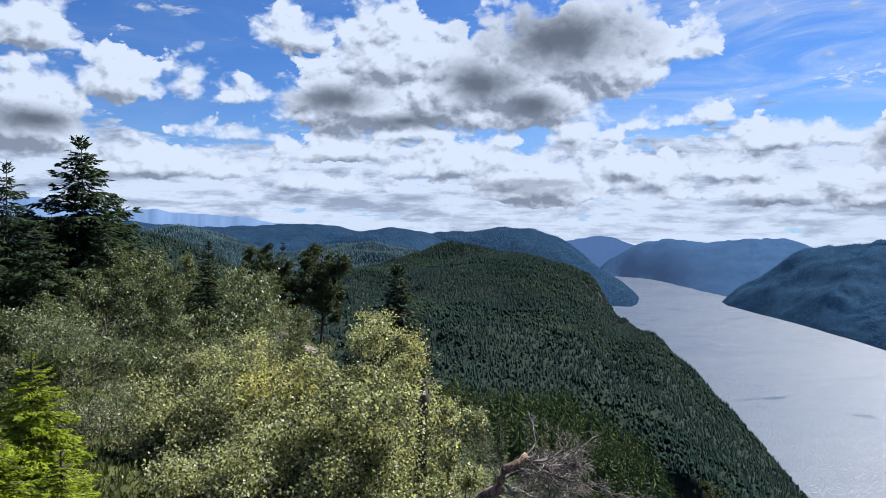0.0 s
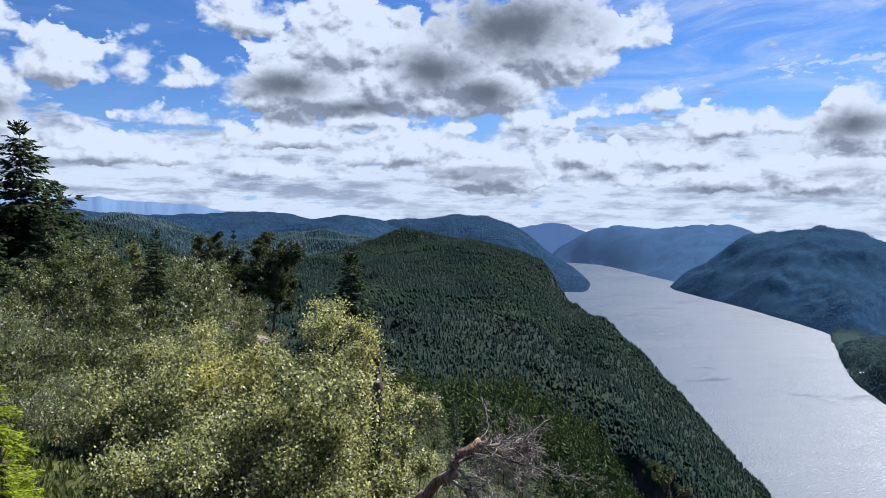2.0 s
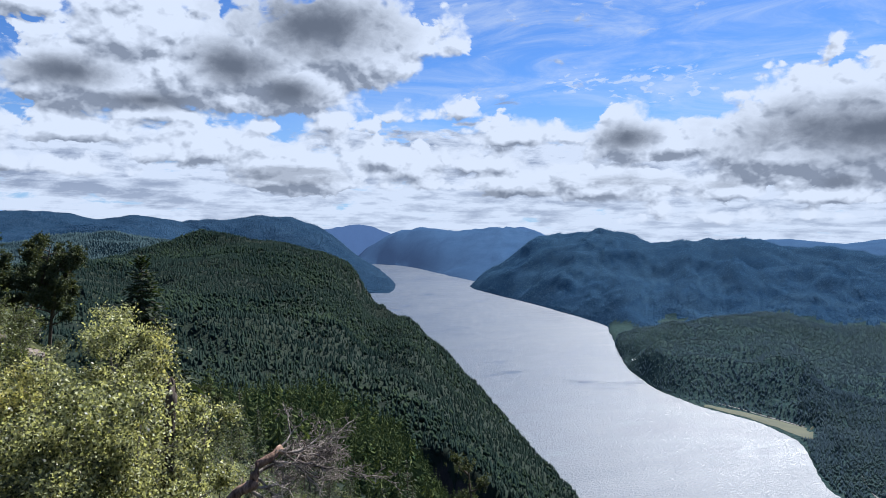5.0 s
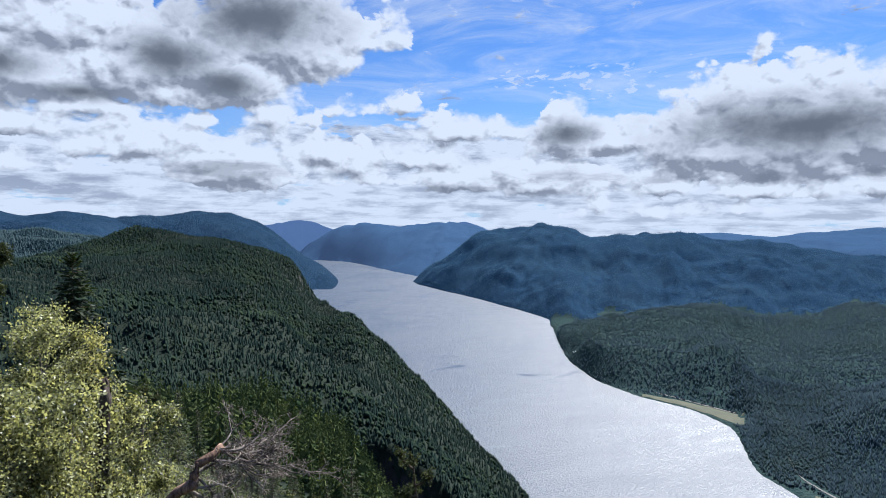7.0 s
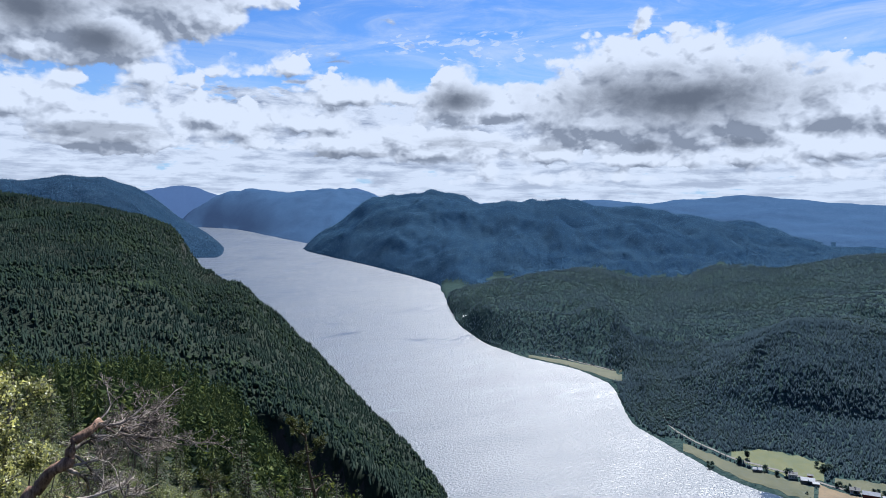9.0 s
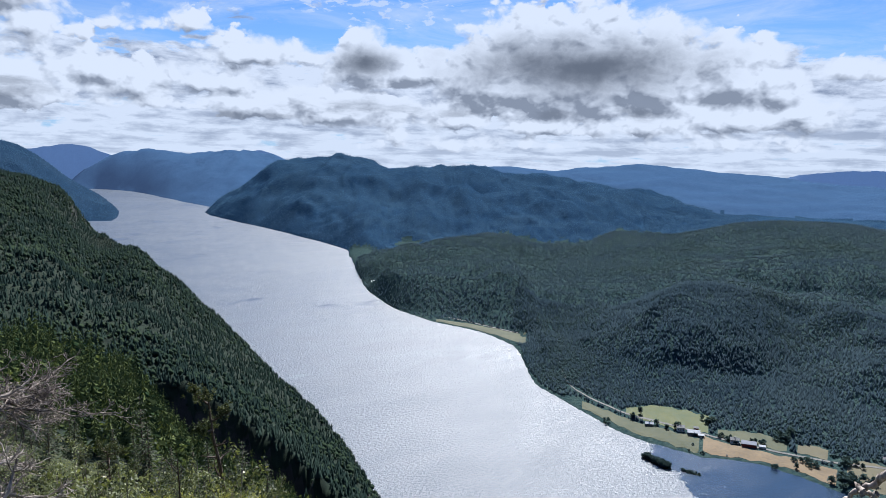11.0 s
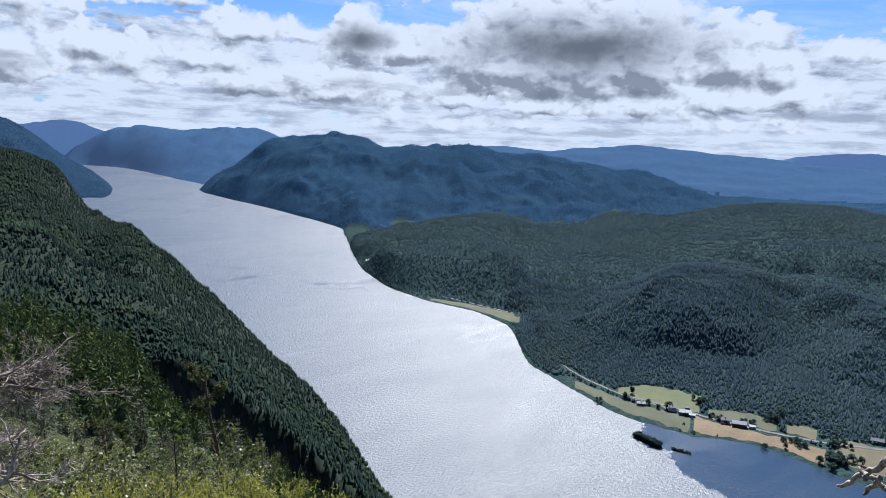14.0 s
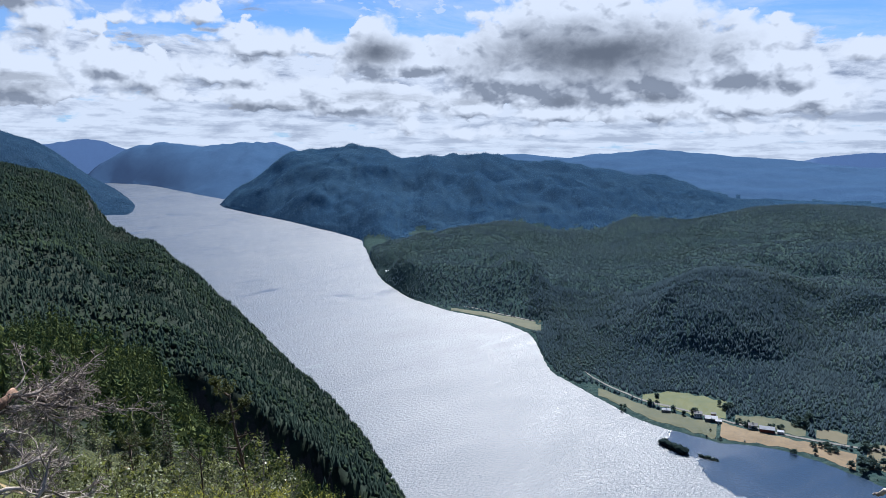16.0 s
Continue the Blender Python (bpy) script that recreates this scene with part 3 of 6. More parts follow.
def mesh_from(name, verts, faces, mat, smooth=False):
    """A mesh from arrays of corners and of triangles or quads."""
    me = bpy.data.meshes.new(name)
    verts, faces = np.asarray(verts, np.float32), np.asarray(faces, np.int32)
    me.vertices.add(len(verts))
    me.vertices.foreach_set("co", verts.ravel())
    n, k = faces.shape
    me.loops.add(n * k)
    me.loops.foreach_set("vertex_index", faces.ravel())
    me.polygons.add(n)
    me.polygons.foreach_set("loop_start", np.arange(n, dtype=np.int32) * k)
    me.polygons.foreach_set("use_smooth", np.full(n, smooth))
    me.update(calc_edges=True)
    for m in (mat if isinstance(mat, (list, tuple)) else (mat,)):
        me.materials.append(m)
    return me


def polar_sheet(name, az, rad, mat, zfun, skirt=None):
    bb, rr = np.meshgrid(np.radians(az), rad, indexing="ij")
    x, y = rr * np.sin(bb), rr * np.cos(bb)
    z, kind = zfun(x, y, True)[:2]
    na, nr = x.shape
    idx = np.arange(na * nr).reshape(na, nr)
    quads = np.stack([idx[:-1, :-1], idx[:-1, 1:], idx[1:, 1:], idx[1:, :-1]], -1).reshape(-1, 4)
    quads = quads[:, ::-1]
    me = mesh_from(name, np.stack([x, y, z], -1).reshape(-1, 3), quads, mat, True)
    slot = np.vectorize(SLOTS.get)(kind[:-1, :-1], 0).ravel().astype(np.int32)
    me.polygons.foreach_set("material_index", slot)
    return me


# Airlight before far slopes, added as a bluish glow of the material itself.
def add_haze_glow(mat, colour, strength):
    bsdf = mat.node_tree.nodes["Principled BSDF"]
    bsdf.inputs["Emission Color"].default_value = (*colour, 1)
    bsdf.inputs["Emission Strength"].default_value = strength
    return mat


AZ = np.concatenate([np.arange(-180, -42, 3.0), np.arange(-42, 82, 0.28), np.arange(82, 180.1, 3.0)])
RAD = np.concatenate([[0.02], np.geomspace(0.7, 30.0, 90), np.geomspace(30.6, 600.0, 150), np.geomspace(606.0, 4960.0, 190)])
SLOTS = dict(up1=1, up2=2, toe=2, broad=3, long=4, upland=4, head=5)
# past the first slot, wood colours are blued to carry the haze
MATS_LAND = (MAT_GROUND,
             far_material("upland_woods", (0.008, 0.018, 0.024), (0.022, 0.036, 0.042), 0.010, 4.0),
             far_material("haze_tinted_upland_woods", (0.011, 0.029, 0.060), (0.026, 0.050, 0.084), 0.007, 7.0),
             far_material("haze_tinted_mountain_woods", (0.013, 0.036, 0.076), (0.032, 0.064, 0.102), 0.008, 5.0),
             far_material("haze_glow_mountain_woods", (0.017, 0.041, 0.084), (0.028, 0.057, 0.104), 0.006, 4.0),
             far_material("haze_tinted_headland_woods", (0.022, 0.042, 0.044), (0.042, 0.064, 0.058), 0.015, 2.0))
# faint glow added as airlight over the farthest slopes
add_haze_glow(MATS_LAND[4], (0.115, 0.190, 0.345), 0.155)
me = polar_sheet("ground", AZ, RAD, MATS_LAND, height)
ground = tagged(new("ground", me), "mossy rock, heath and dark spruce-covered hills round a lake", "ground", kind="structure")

bm = bmesh.new()
bmesh.ops.create_circle(bm, cap_ends=True, radius=4960.0, segments=128)
for v in bm.verts:
    v.co.z = 0.0
me = bpy.data.meshes.new("water")
bm.to_mesh(me)
bm.free()
me.materials.append(MAT_WATER)
lake = tagged(new("water", me), "long blue-grey mountain lake glittering in the sun", "lake", kind="structure")


# ---------------------------------------------------------------- blue ranges on the skyline
def far_range(name, b0, b1, r0, profile, mat, label, deep=260.0):
    az = np.arange(b0, b1 + 0.01, 0.12)
    crest = rise(r0, curve(az, *profile)) + fractal(az * 40.0, az * 0 + r0, 70.0, 5, 5) * 11.0
    rows = []
    for j in range(9):
        t = j / 8.0
        r = r0 - deep * (1 - t)
        rad = np.radians(az)
        z = -40 + (crest + 40) * (t ** 0.8)
        z = z + fractal(az * 40.0, az * 0 + j * 30.0, 70.0, 4, 8) * 2.0 * np.sin(np.pi * t)
        rows.append(np.stack([r * np.sin(rad), r * np.cos(rad), z], -1))
    v = np.stack(rows, 0)
    n = len(az)
    idx = np.arange(9 * n).reshape(9, n)
    quads = np.stack([idx[:-1, :-1], idx[:-1, 1:], idx[1:, 1:], idx[1:, :-1]], -1).reshape(-1, 4)
    me = mesh_from(name, v.reshape(-1, 3), quads, mat, True)
    return tagged(new(name, me), label, "mountains", kind="structure")


# haze over the ranges is painted: blue base colour plus a faint glow
MAT_FAR = far_material("haze_blue_range", (0.14, 0.20, 0.30), (0.16, 0.23, 0.34), 0.004, 0.4)
add_haze_glow(MAT_FAR, (0.115, 0.190, 0.345), 0.29)
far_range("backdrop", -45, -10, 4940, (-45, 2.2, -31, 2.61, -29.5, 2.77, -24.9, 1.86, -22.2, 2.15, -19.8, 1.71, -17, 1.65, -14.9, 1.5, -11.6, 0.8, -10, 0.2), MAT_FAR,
          "mountain range on the horizon, pale blue with painted haze", 300)
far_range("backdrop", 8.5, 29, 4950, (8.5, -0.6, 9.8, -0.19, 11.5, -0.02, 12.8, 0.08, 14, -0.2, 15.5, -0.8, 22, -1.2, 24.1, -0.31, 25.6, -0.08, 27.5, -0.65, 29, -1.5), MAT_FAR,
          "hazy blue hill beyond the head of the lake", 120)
far_range("backdrop", 62, 82, 4940, (62, -2.0, 65.3, -1.3, 67.1, -0.96, 69.2, -0.64, 71.8, -0.7, 82, -0.5), MAT_FAR, "fell beyond the valley, pale blue with painted haze", 150)


# ---------------------------------------------------------------- woods
RNG = np.random.default_rng(5)


def star_cone(tiers, points, droop=0.25, spread=0.16):
    """A ragged spruce of stacked star-shaped skirts, one metre high."""
    verts, faces = [], []
    for i in range(tiers):
        t = i / tiers
        z0, z1 = 0.06 + 0.9 * t, min(1.0, 0.06 + 0.9 * (t + 1.9 / tiers))
        rad = spread * (1 - t) ** 0.85 + 0.012
        top = len(verts)
        verts.append((0, 0, z1))
        for j in range(points):
            a = 2 * math.pi * (j + 0.5 * (i % 2)) / points
            q = rad * (1.0 if j % 2 == 0 else 0.55) * (0.85 + 0.3 * ((j * 7 + i * 3) % 5) / 4)
            verts.append((q * math.cos(a), q * math.sin(a), z0 - droop * q + (0.03 if j % 2 else 0.0)))
        for j in range(points):
            faces.append((top, top + 1 + j, top + 1 + (j + 1) % points))
    return np.array(verts), np.array(faces)


def lump(seed, rings=3, points=6):
    """An uneven broadleaf crown on a short stem, one metre high."""
    rng = np.random.default_rng(seed)
    verts, faces = [(0, 0, 0.0)], []
    for i in range(rings):
        t = (i + 0.7) / (rings + 0.4)
        for j in range(points):
            a = 2 * math.pi * (j + 0.5 * (i % 2)) / points
            q = 0.34 * math.sin(math.pi * (0.12 + 0.8 * t)) * rng.uniform(0.7, 1.25)
            verts.append((q * math.cos(a), q * math.sin(a), 0.12 + 0.8 * t + rng.uniform(-0.07, 0.07)))
    verts.append((rng.uniform(-0.05, 0.05), 0, 1.0))
    for j in range(points):
        faces.append((0, 1 + (j + 1) % points, 1 + j))
        for i in range(rings - 1):
            a, b = 1 + i * points + j, 1 + i * points + (j + 1) % points
            faces += [(a, b, b + points), (a, b + points, a + points)]
        k = 1 + (rings - 1) * points
        faces.append((k + j, k + (j + 1) % points, len(verts) - 1))
    return np.array(verts), np.array(faces)


def bough_cone(seed, tiers, points):
    """A spruce one metre high: a thin stem and single drooping boughs, each its own blade, with gaps between them."""
    rng = np.random.default_rng(seed)
    verts, faces = [(0.012, 0, 0), (-0.006, 0.010, 0), (-0.006, -0.010, 0), (0, 0, 1.0)], [(0, 1, 3), (1, 2, 3), (2, 0, 3)]
    for i in range(tiers):
        t = (i + rng.uniform(0, 0.6)) / tiers
        reach0 = 0.19 * (1 - t) ** 0.75 + 0.015
        for j in range(points if t < 0.75 else points - 2):
            a = 6.283 * (j + rng.uniform(0, 0.8)) / points + i
            q = reach0 * rng.uniform(0.55, 1.2)
            z = 0.07 + 0.90 * t
            c, d = np.array([math.cos(a), math.sin(a), 0]), np.array([-math.sin(a), math.cos(a), 0])
            n = len(verts)
            verts += [tuple(c * 0.004 + (0, 0, z + 0.045)), tuple(c * q * 0.62 + d * q * 0.17 + (0, 0, z - 0.16 * q)),
                      tuple(c * q + (0, 0, z - 0.10 * q)), tuple(c * q * 0.62 - d * q * 0.17 + (0, 0, z - 0.24 * q))]
            faces += [(n, n + 1, n + 2), (n, n + 2, n + 3)]
    return np.array(verts), np.array(faces)


def leaf_cloud(seed, count, size=1.0):
    """A birch one metre high: a thin stem, and a crown of loose leaf clumps gathered on a few boughs."""
    rng = np.random.default_rng(seed)
    verts, faces = [(0.014, 0, 0), (-0.007, 0.012, 0), (-0.007, -0.012, 0), (0.02, 0, 0.9)], [(0, 1, 3), (1, 2, 3), (2, 0, 3)]
    knots = rng.normal(0, 1, (9, 3)) * (0.12, 0.12, 0.17) + (0, 0, 0.50)
    for _ in range(count):
        p = knots[rng.integers(9)] + rng.normal(0, 0.075, 3)
        a = rng.normal(0, 1, 3)
        a /= np.linalg.norm(a)
        b = np.cross(a, rng.normal(0, 1, 3))
        b /= np.linalg.norm(b)
        w = rng.uniform(0.035, 0.075) * size
        n = len(verts)
        verts += [tuple(p + a * w), tuple(p - a * w * 0.5 + b * w * 0.8), tuple(p - a * w * 0.5 - b * w * 0.8)]
        faces.append((n, n + 1, n + 2))
    return np.array(verts), np.array(faces)


def plant(name, mat, template, xyz, high, wide, label, category="trees"):
    """Many trees of one kind in one mesh."""
    tv, tf = template
    n = len(xyz)
    a = RNG.uniform(0, 2 * np.pi, n)
    c, s = np.cos(a)[:, None], np.sin(a)[:, None]
    w = wide[:, None] * RNG.uniform(0.8, 1.2, (n, 1))
    lean = RNG.normal(0, 0.025, (n, 2))
    jig = 1 + RNG.normal(0, 0.10, (n, len(tv)))
    x = (tv[:, 0] * c - tv[:, 1] * s) * w * jig
    y = (tv[:, 0] * s + tv[:, 1] * c) * w * jig
    z = tv[None, :, 2] * high[:, None]
    v = np.stack([xyz[:, :1] + x + lean[:, :1] * z, xyz[:, 1:2] + y + lean[:, 1:] * z, xyz[:, 2:] + z - 0.3], -1)
    f = tf[None] + (np.arange(n) * len(tv))[:, None, None]
    me = mesh_from(name, v.reshape(-1, 3), f.reshape(-1, 3), mat, len(tv) < 40)
    return tagged(new(name, me), label, category, kind="stuff")


def sow(count, b0, b1, r0, r1, kinds, lowest=2.0):
    """Points spread evenly over a piece of land."""
    b = np.radians(RNG.uniform(b0, b1, count))
    r = np.sqrt(RNG.uniform(r0 * r0, r1 * r1, count))
    x, y = r * np.sin(b), r * np.cos(b)
    z, kind, r, b, over, flat = height(x, y, True)
    ok = np.isin(kind, kinds) & (z > lowest)
    return x[ok], y[ok], z[ok], r[ok], b[ok], over[ok], flat[ok], kind[ok]


MAT_NEAR_SPRUCE = foliage("slope_needles", (0.024, 0.044, 0.022), (0.116, 0.140, 0.056), 0.03, 0.2, 0.9, 0.0, 0.6, 0.25)
MAT_SLOPE_BIRCH = foliage("slope_leaves", (0.044, 0.070, 0.026), (0.170, 0.200, 0.080), 0.03, 0.3, 0.9, 0.0, 0.6, 0.3)
# the dome, the spur and the hill to the left
x, y, z, r, b, over, flat, kind = sow(170000, -34, 46, 95, 1080, ("dome", "spur", "left", "knoll"))
rim = curve(b, -14, 780, -10, 900, 0, 1060, 8, 1060, 12, 950, 14.5, 860, 17, 770, 20, 690, 25, 585, 30, 490, 36, 400, 46, 330)
rf = curve(b, 12, 0, 14, 320, 17, 316, 20, 310, 25, 294, 30, 264, 36, 235, 46, 200)
keep = ~((kind == "dome") & (r < rf - 15)) & (r < np.where(kind == "left", 760, rim)) & ~((kind == "left") & (b > -8)) & ~((kind == "knoll") & (b < -2)) & ~((b > 29.5) & (r < 165))
thin = RNG.uniform(0, 1, len(r)) < 0.92 * np.where(kind == "left", 0.7, 1.0) + np.clip((420 - r) / 400, 0, 0.6)
keep &= thin
x, y, z, r, b, kind = (q[keep] for q in (x, y, z, r, b, kind))
stand = fractal(x, y, 110.0, 4, 71)
steep = np.hypot(height(x + 1.0, y) - z, height(x, y + 1.0) - z)
leafy = RNG.uniform(0, 1, len(x)) < np.clip(0.22 + 0.45 * stand, 0.05, 0.75) * np.where(r < 240, 0.6, 1.0)
near = r < 240
high = (2.8 + 5.5 * RNG.beta(1.4, 2.6, len(x))) * np.clip(0.95 + 0.25 * stand, 0.7, 1.2) * np.interp(r, (230, 330), (1.0, 0.72))
P = np.stack([x, y, z], -1)
rooted = (steep < 1.6) | ((kind == "spur") & (steep < 5.0)) | ((kind == "dome") & (steep < 4.0) & (RNG.uniform(0, 1, len(x)) < 0.55))
FAR_SPRUCE, NEAR_SPRUCE = star_cone(2, 5, 0.3, 0.27), bough_cone(6, 13, 5)
for name, pick, tpl, mat, tall, label in (
        ("spruce_forest", near & ~leafy, NEAR_SPRUCE, MAT_NEAR_SPRUCE, 1.55, "dark green spruce trees on the steep slope below"),
        ("spruce_forest", ~near & ~leafy, FAR_SPRUCE, MAT_SPRUCE, 1.0, "dense dark spruce forest covering the rounded hill"),
        ("birch_wood", near & leafy, leaf_cloud(3, 80), MAT_SLOPE_BIRCH, 0.95, "light green birches among the spruces"),
        ("birch_wood", ~near & leafy, lump(4, 1, 6), MAT_BIRCHWOOD, 0.72, "pale green birch stands in the forest on the hill")):
    pick = pick & rooted
    hh = high[pick] * tall * np.where(r[pick] < 240, RNG.uniform(0.65, 1.35, pick.sum()), 1.0)
    plant(name, mat, tpl, P[pick], hh, hh * 0.95, label)

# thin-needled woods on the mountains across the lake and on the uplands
# needle colours take the blue of the haze on the slopes below them
MAT_FAR_TREES = foliage("haze_blue_mountain_needles", (0.024, 0.060, 0.118), (0.062, 0.112, 0.166), 0.006, 0.1, 0.9, 0.0, 0.5, 0.3)
MAT_UPLAND_TREES = foliage("haze_blue_upland_needles", (0.022, 0.044, 0.056), (0.064, 0.094, 0.098), 0.006, 0.1, 0.9, 0.0, 0.5, 0.3)
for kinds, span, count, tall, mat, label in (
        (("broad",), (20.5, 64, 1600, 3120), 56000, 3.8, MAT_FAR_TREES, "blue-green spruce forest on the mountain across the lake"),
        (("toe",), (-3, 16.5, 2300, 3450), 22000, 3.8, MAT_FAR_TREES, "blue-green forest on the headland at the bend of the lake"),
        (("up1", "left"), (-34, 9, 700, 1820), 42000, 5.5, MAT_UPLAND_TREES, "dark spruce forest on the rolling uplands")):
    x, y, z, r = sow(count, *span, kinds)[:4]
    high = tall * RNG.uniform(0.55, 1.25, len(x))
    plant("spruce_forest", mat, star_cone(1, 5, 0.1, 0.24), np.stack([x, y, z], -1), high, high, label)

# the fields along the far shore: near edge, far edge as azimuth and distance
FIELDS = dict(
    pasture=((51.8, 694, 56, 642, 61.0, 618), (51.8, 712, 56, 668, 61.0, 648)),
    meadow=((55.3, 684, 58.9, 662, 61.6, 662), (55.3, 700, 57.2, 716, 59.7, 714, 61.6, 704)),
    stubble=((61.3, 620, 66.2, 624, 70.6, 606), (61.3, 654, 64.0, 645, 68.0, 640, 70.6, 636)),
    strip=((62.3, 660, 65.3, 654, 67.2, 652), (62.3, 676, 65.3, 684, 67.2, 672)),
    mown=((67.9, 652, 69.9, 652), (67.9, 668, 69.3, 678, 69.9, 672)),
    brown=((71.2, 612, 76.5, 606), (71.2, 660, 74.0, 664, 76.5, 664)),
    shore_meadow=((39.6, 1036, 43.5, 984, 47.0, 912), (39.6, 1046, 43.5, 1008, 48.3, 940)))


def open_land(b, r, pad):
    inside = (b > 50.5) & (r > curve(b, 50.6, 748, 52.5, 712, 55.3, 680, 61.9, 651, 68, 641, 77, 664)) & (r < curve(b, 50.6, 764, 52.5, 728, 55.3, 692, 61.9, 663, 68, 653, 77, 674))
    for near_edge, far_edge in FIELDS.values():
        inside |= (b > near_edge[0] - 0.1) & (b < near_edge[-2] + 0.1) & (r > curve(b, *near_edge) - pad) & (r < curve(b, *far_edge) + pad)
    return inside


# the low headland across the lake; tree colours lifted and blued for haze
MAT_HEAD_SPRUCE = foliage("haze_lifted_headland_needles", (0.030, 0.050, 0.069), (0.050, 0.074, 0.088), 0.008, 0.15, 0.9, 0.0, 0.4, 0.85)
MAT_HEAD_BIRCH = foliage("haze_lifted_headland_leaves", (0.033, 0.055, 0.064), (0.062, 0.092, 0.086), 0.008, 0.2, 0.9, 0.0, 0.4, 0.85)
near_sow, far_sow = sow(30000, 46, 79, 590, 1100, ("head",), 0.8), sow(88000, 32, 79, 590, 2080, ("head",), 0.8)
x, y, z, r, b, over, flat, kind = (np.concatenate(q) for q in zip(near_sow, far_sow))
stand = fractal(x, y, 130.0, 4, 91)
edge = ~open_land(b, r, 3.0) & (over > np.minimum(flat * 0.45, 30.0) + 5 * fractal(x, y, 25.0, 2, 14))
strip = (over < 7) & (over > 1.5) & (RNG.uniform(0, 1, len(x)) < 0.8)
keep = (edge | strip) & (r < curve(b, 32, 1560, 40, 1720, 46, 1900, 62, 2080, 80, 2080))
x, y, z, r, b, stand, edge = (q[keep] for q in (x, y, z, r, b, stand, edge))
leafy = RNG.uniform(0, 1, len(x)) < np.where(edge, np.clip(0.20 + 0.45 * stand, 0.04, 0.8), 0.9)
high = (2.4 + 3.4 * RNG.beta(1.6, 2.2, len(x))) * np.where(edge, 1.0, 0.5)
P = np.stack([x, y, z], -1)
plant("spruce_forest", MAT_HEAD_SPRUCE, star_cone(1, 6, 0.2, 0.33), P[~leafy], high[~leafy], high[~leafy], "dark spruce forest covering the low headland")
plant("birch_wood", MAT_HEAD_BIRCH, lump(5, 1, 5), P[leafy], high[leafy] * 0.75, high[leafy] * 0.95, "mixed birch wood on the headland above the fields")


# ---------------------------------------------------------------- fields, road and farms on the far shore
def polar(b, r):
    return r * math.sin(radians(b)), r * math.cos(radians(b))


def land_patch(name, corners_near, corners_far, mat, label, lift=0.15, steps=28, across=6, category="field"):
    """A sheet laid on the land between a near and a far course of (azimuth, distance) pairs."""
    b0, b1 = corners_near[0], corners_near[-2]
    az = np.linspace(b0, b1, steps)
    near_r, far_r = curve(az, *corners_near), curve(az, *corners_far)
    t = np.linspace(0, 1, across)[None]
    edge_wobble = fractal(az * 30, az * 0, 20.0, 3, 4)[:, None] * (2.2 if category == "field" else 0.4)
    rr = near_r[:, None] * (1 - t) + far_r[:, None] * t + edge_wobble
    bb = np.radians(az)[:, None] + 0 * rr
    x, y = rr * np.sin(bb), rr * np.cos(bb)
    z = height(x, y) + lift
    idx = np.arange(steps * across).reshape(steps, across)
    quads = np.stack([idx[:-1, :-1], idx[1:, :-1], idx[1:, 1:], idx[:-1, 1:]], -1).reshape(-1, 4)
    v = np.stack([x, y, z], -1).reshape(-1, 3)
    low = v - np.array([0, 0, 0.6])
    rim = np.concatenate([idx[:, 0], idx[-1, 1:], idx[::-1, -1][1:], idx[0, ::-1][1:]])
    n = len(v)
    side = np.stack([rim[:-1], rim[:-1] + n, rim[1:] + n, rim[1:]], -1)
    me = mesh_from(name, np.concatenate([v, low]), np.concatenate([quads, side]), mat)
    return tagged(new(name, me), label, category, kind="structure")


MAT_MEADOW = surface("meadow_grass", (0.041, 0.059, 0.019), (0.078, 0.085, 0.031), 0.05)
MAT_PASTURE = surface("dull_pasture", (0.033, 0.043, 0.021), (0.065, 0.067, 0.033), 0.05)
MAT_STUBBLE = surface("tan_stubble", (0.096, 0.068, 0.037), (0.155, 0.112, 0.063), 0.05)
MAT_BROWN = surface("brown_field", (0.063, 0.056, 0.030), (0.092, 0.080, 0.044), 0.05)
MAT_GRAVEL = surface("pale_gravel", (0.070, 0.068, 0.064), (0.125, 0.122, 0.115), 0.2)
for key, mat, label in (("pasture", MAT_PASTURE, "dull green pasture along the lake shore"), ("meadow", MAT_MEADOW, "bright green hay meadow below the forest"),
                        ("stubble", MAT_STUBBLE, "tan stubble field beside the lake"), ("strip", MAT_PASTURE, "green pasture strip above the road"),
                        ("mown", MAT_BROWN, "mown pale brown field above the road"), ("brown", MAT_BROWN, "brown field enclosed by trees"),
                        ("shore_meadow", MAT_PASTURE, "narrow green meadow on the shore below the forest")):
    land_patch("field", *FIELDS[key], mat, label)
land_patch("road", (49.7, 880, 49.95, 800, 50.6, 755, 52.5, 718, 55.3, 684, 61.9, 655.5, 65.2, 648, 68, 645, 71, 647, 77, 668),
           (49.7, 884, 49.95, 804, 50.6, 759, 52.5, 722, 55.3, 688, 61.9, 659, 65.2, 651.5, 68, 648.5, 71, 650.5, 77, 671.5), MAT_GRAVEL,
           "pale gravel road along the fields", 0.3, 90, 3, "road")
land_patch("road", (40.6, 1054, 43.5, 1010, 46.5, 966), (40.6, 1058, 43.5, 1014, 46.5, 970), MAT_GRAVEL, "pale track above the shore meadow", 0.3, 30, 3, "road")


def box(bm, x0, x1, y0, y1, z0, z1):
    m = Matrix.LocRotScale(((x0 + x1) / 2, (y0 + y1) / 2, (z0 + z1) / 2), None, (x1 - x0, y1 - y0, z1 - z0))
    bmesh.ops.create_cube(bm, size=1.0, matrix=m)
    return bm


def part(name, bm, mat, parent, label=""):
    me = bpy.data.meshes.new(name)
    bm.to_mesh(me)
    bm.free()
    me.materials.append(mat)
    ob = new(name, me)
    ob.parent = parent
    if label:
        tagged(ob, label)
    return ob


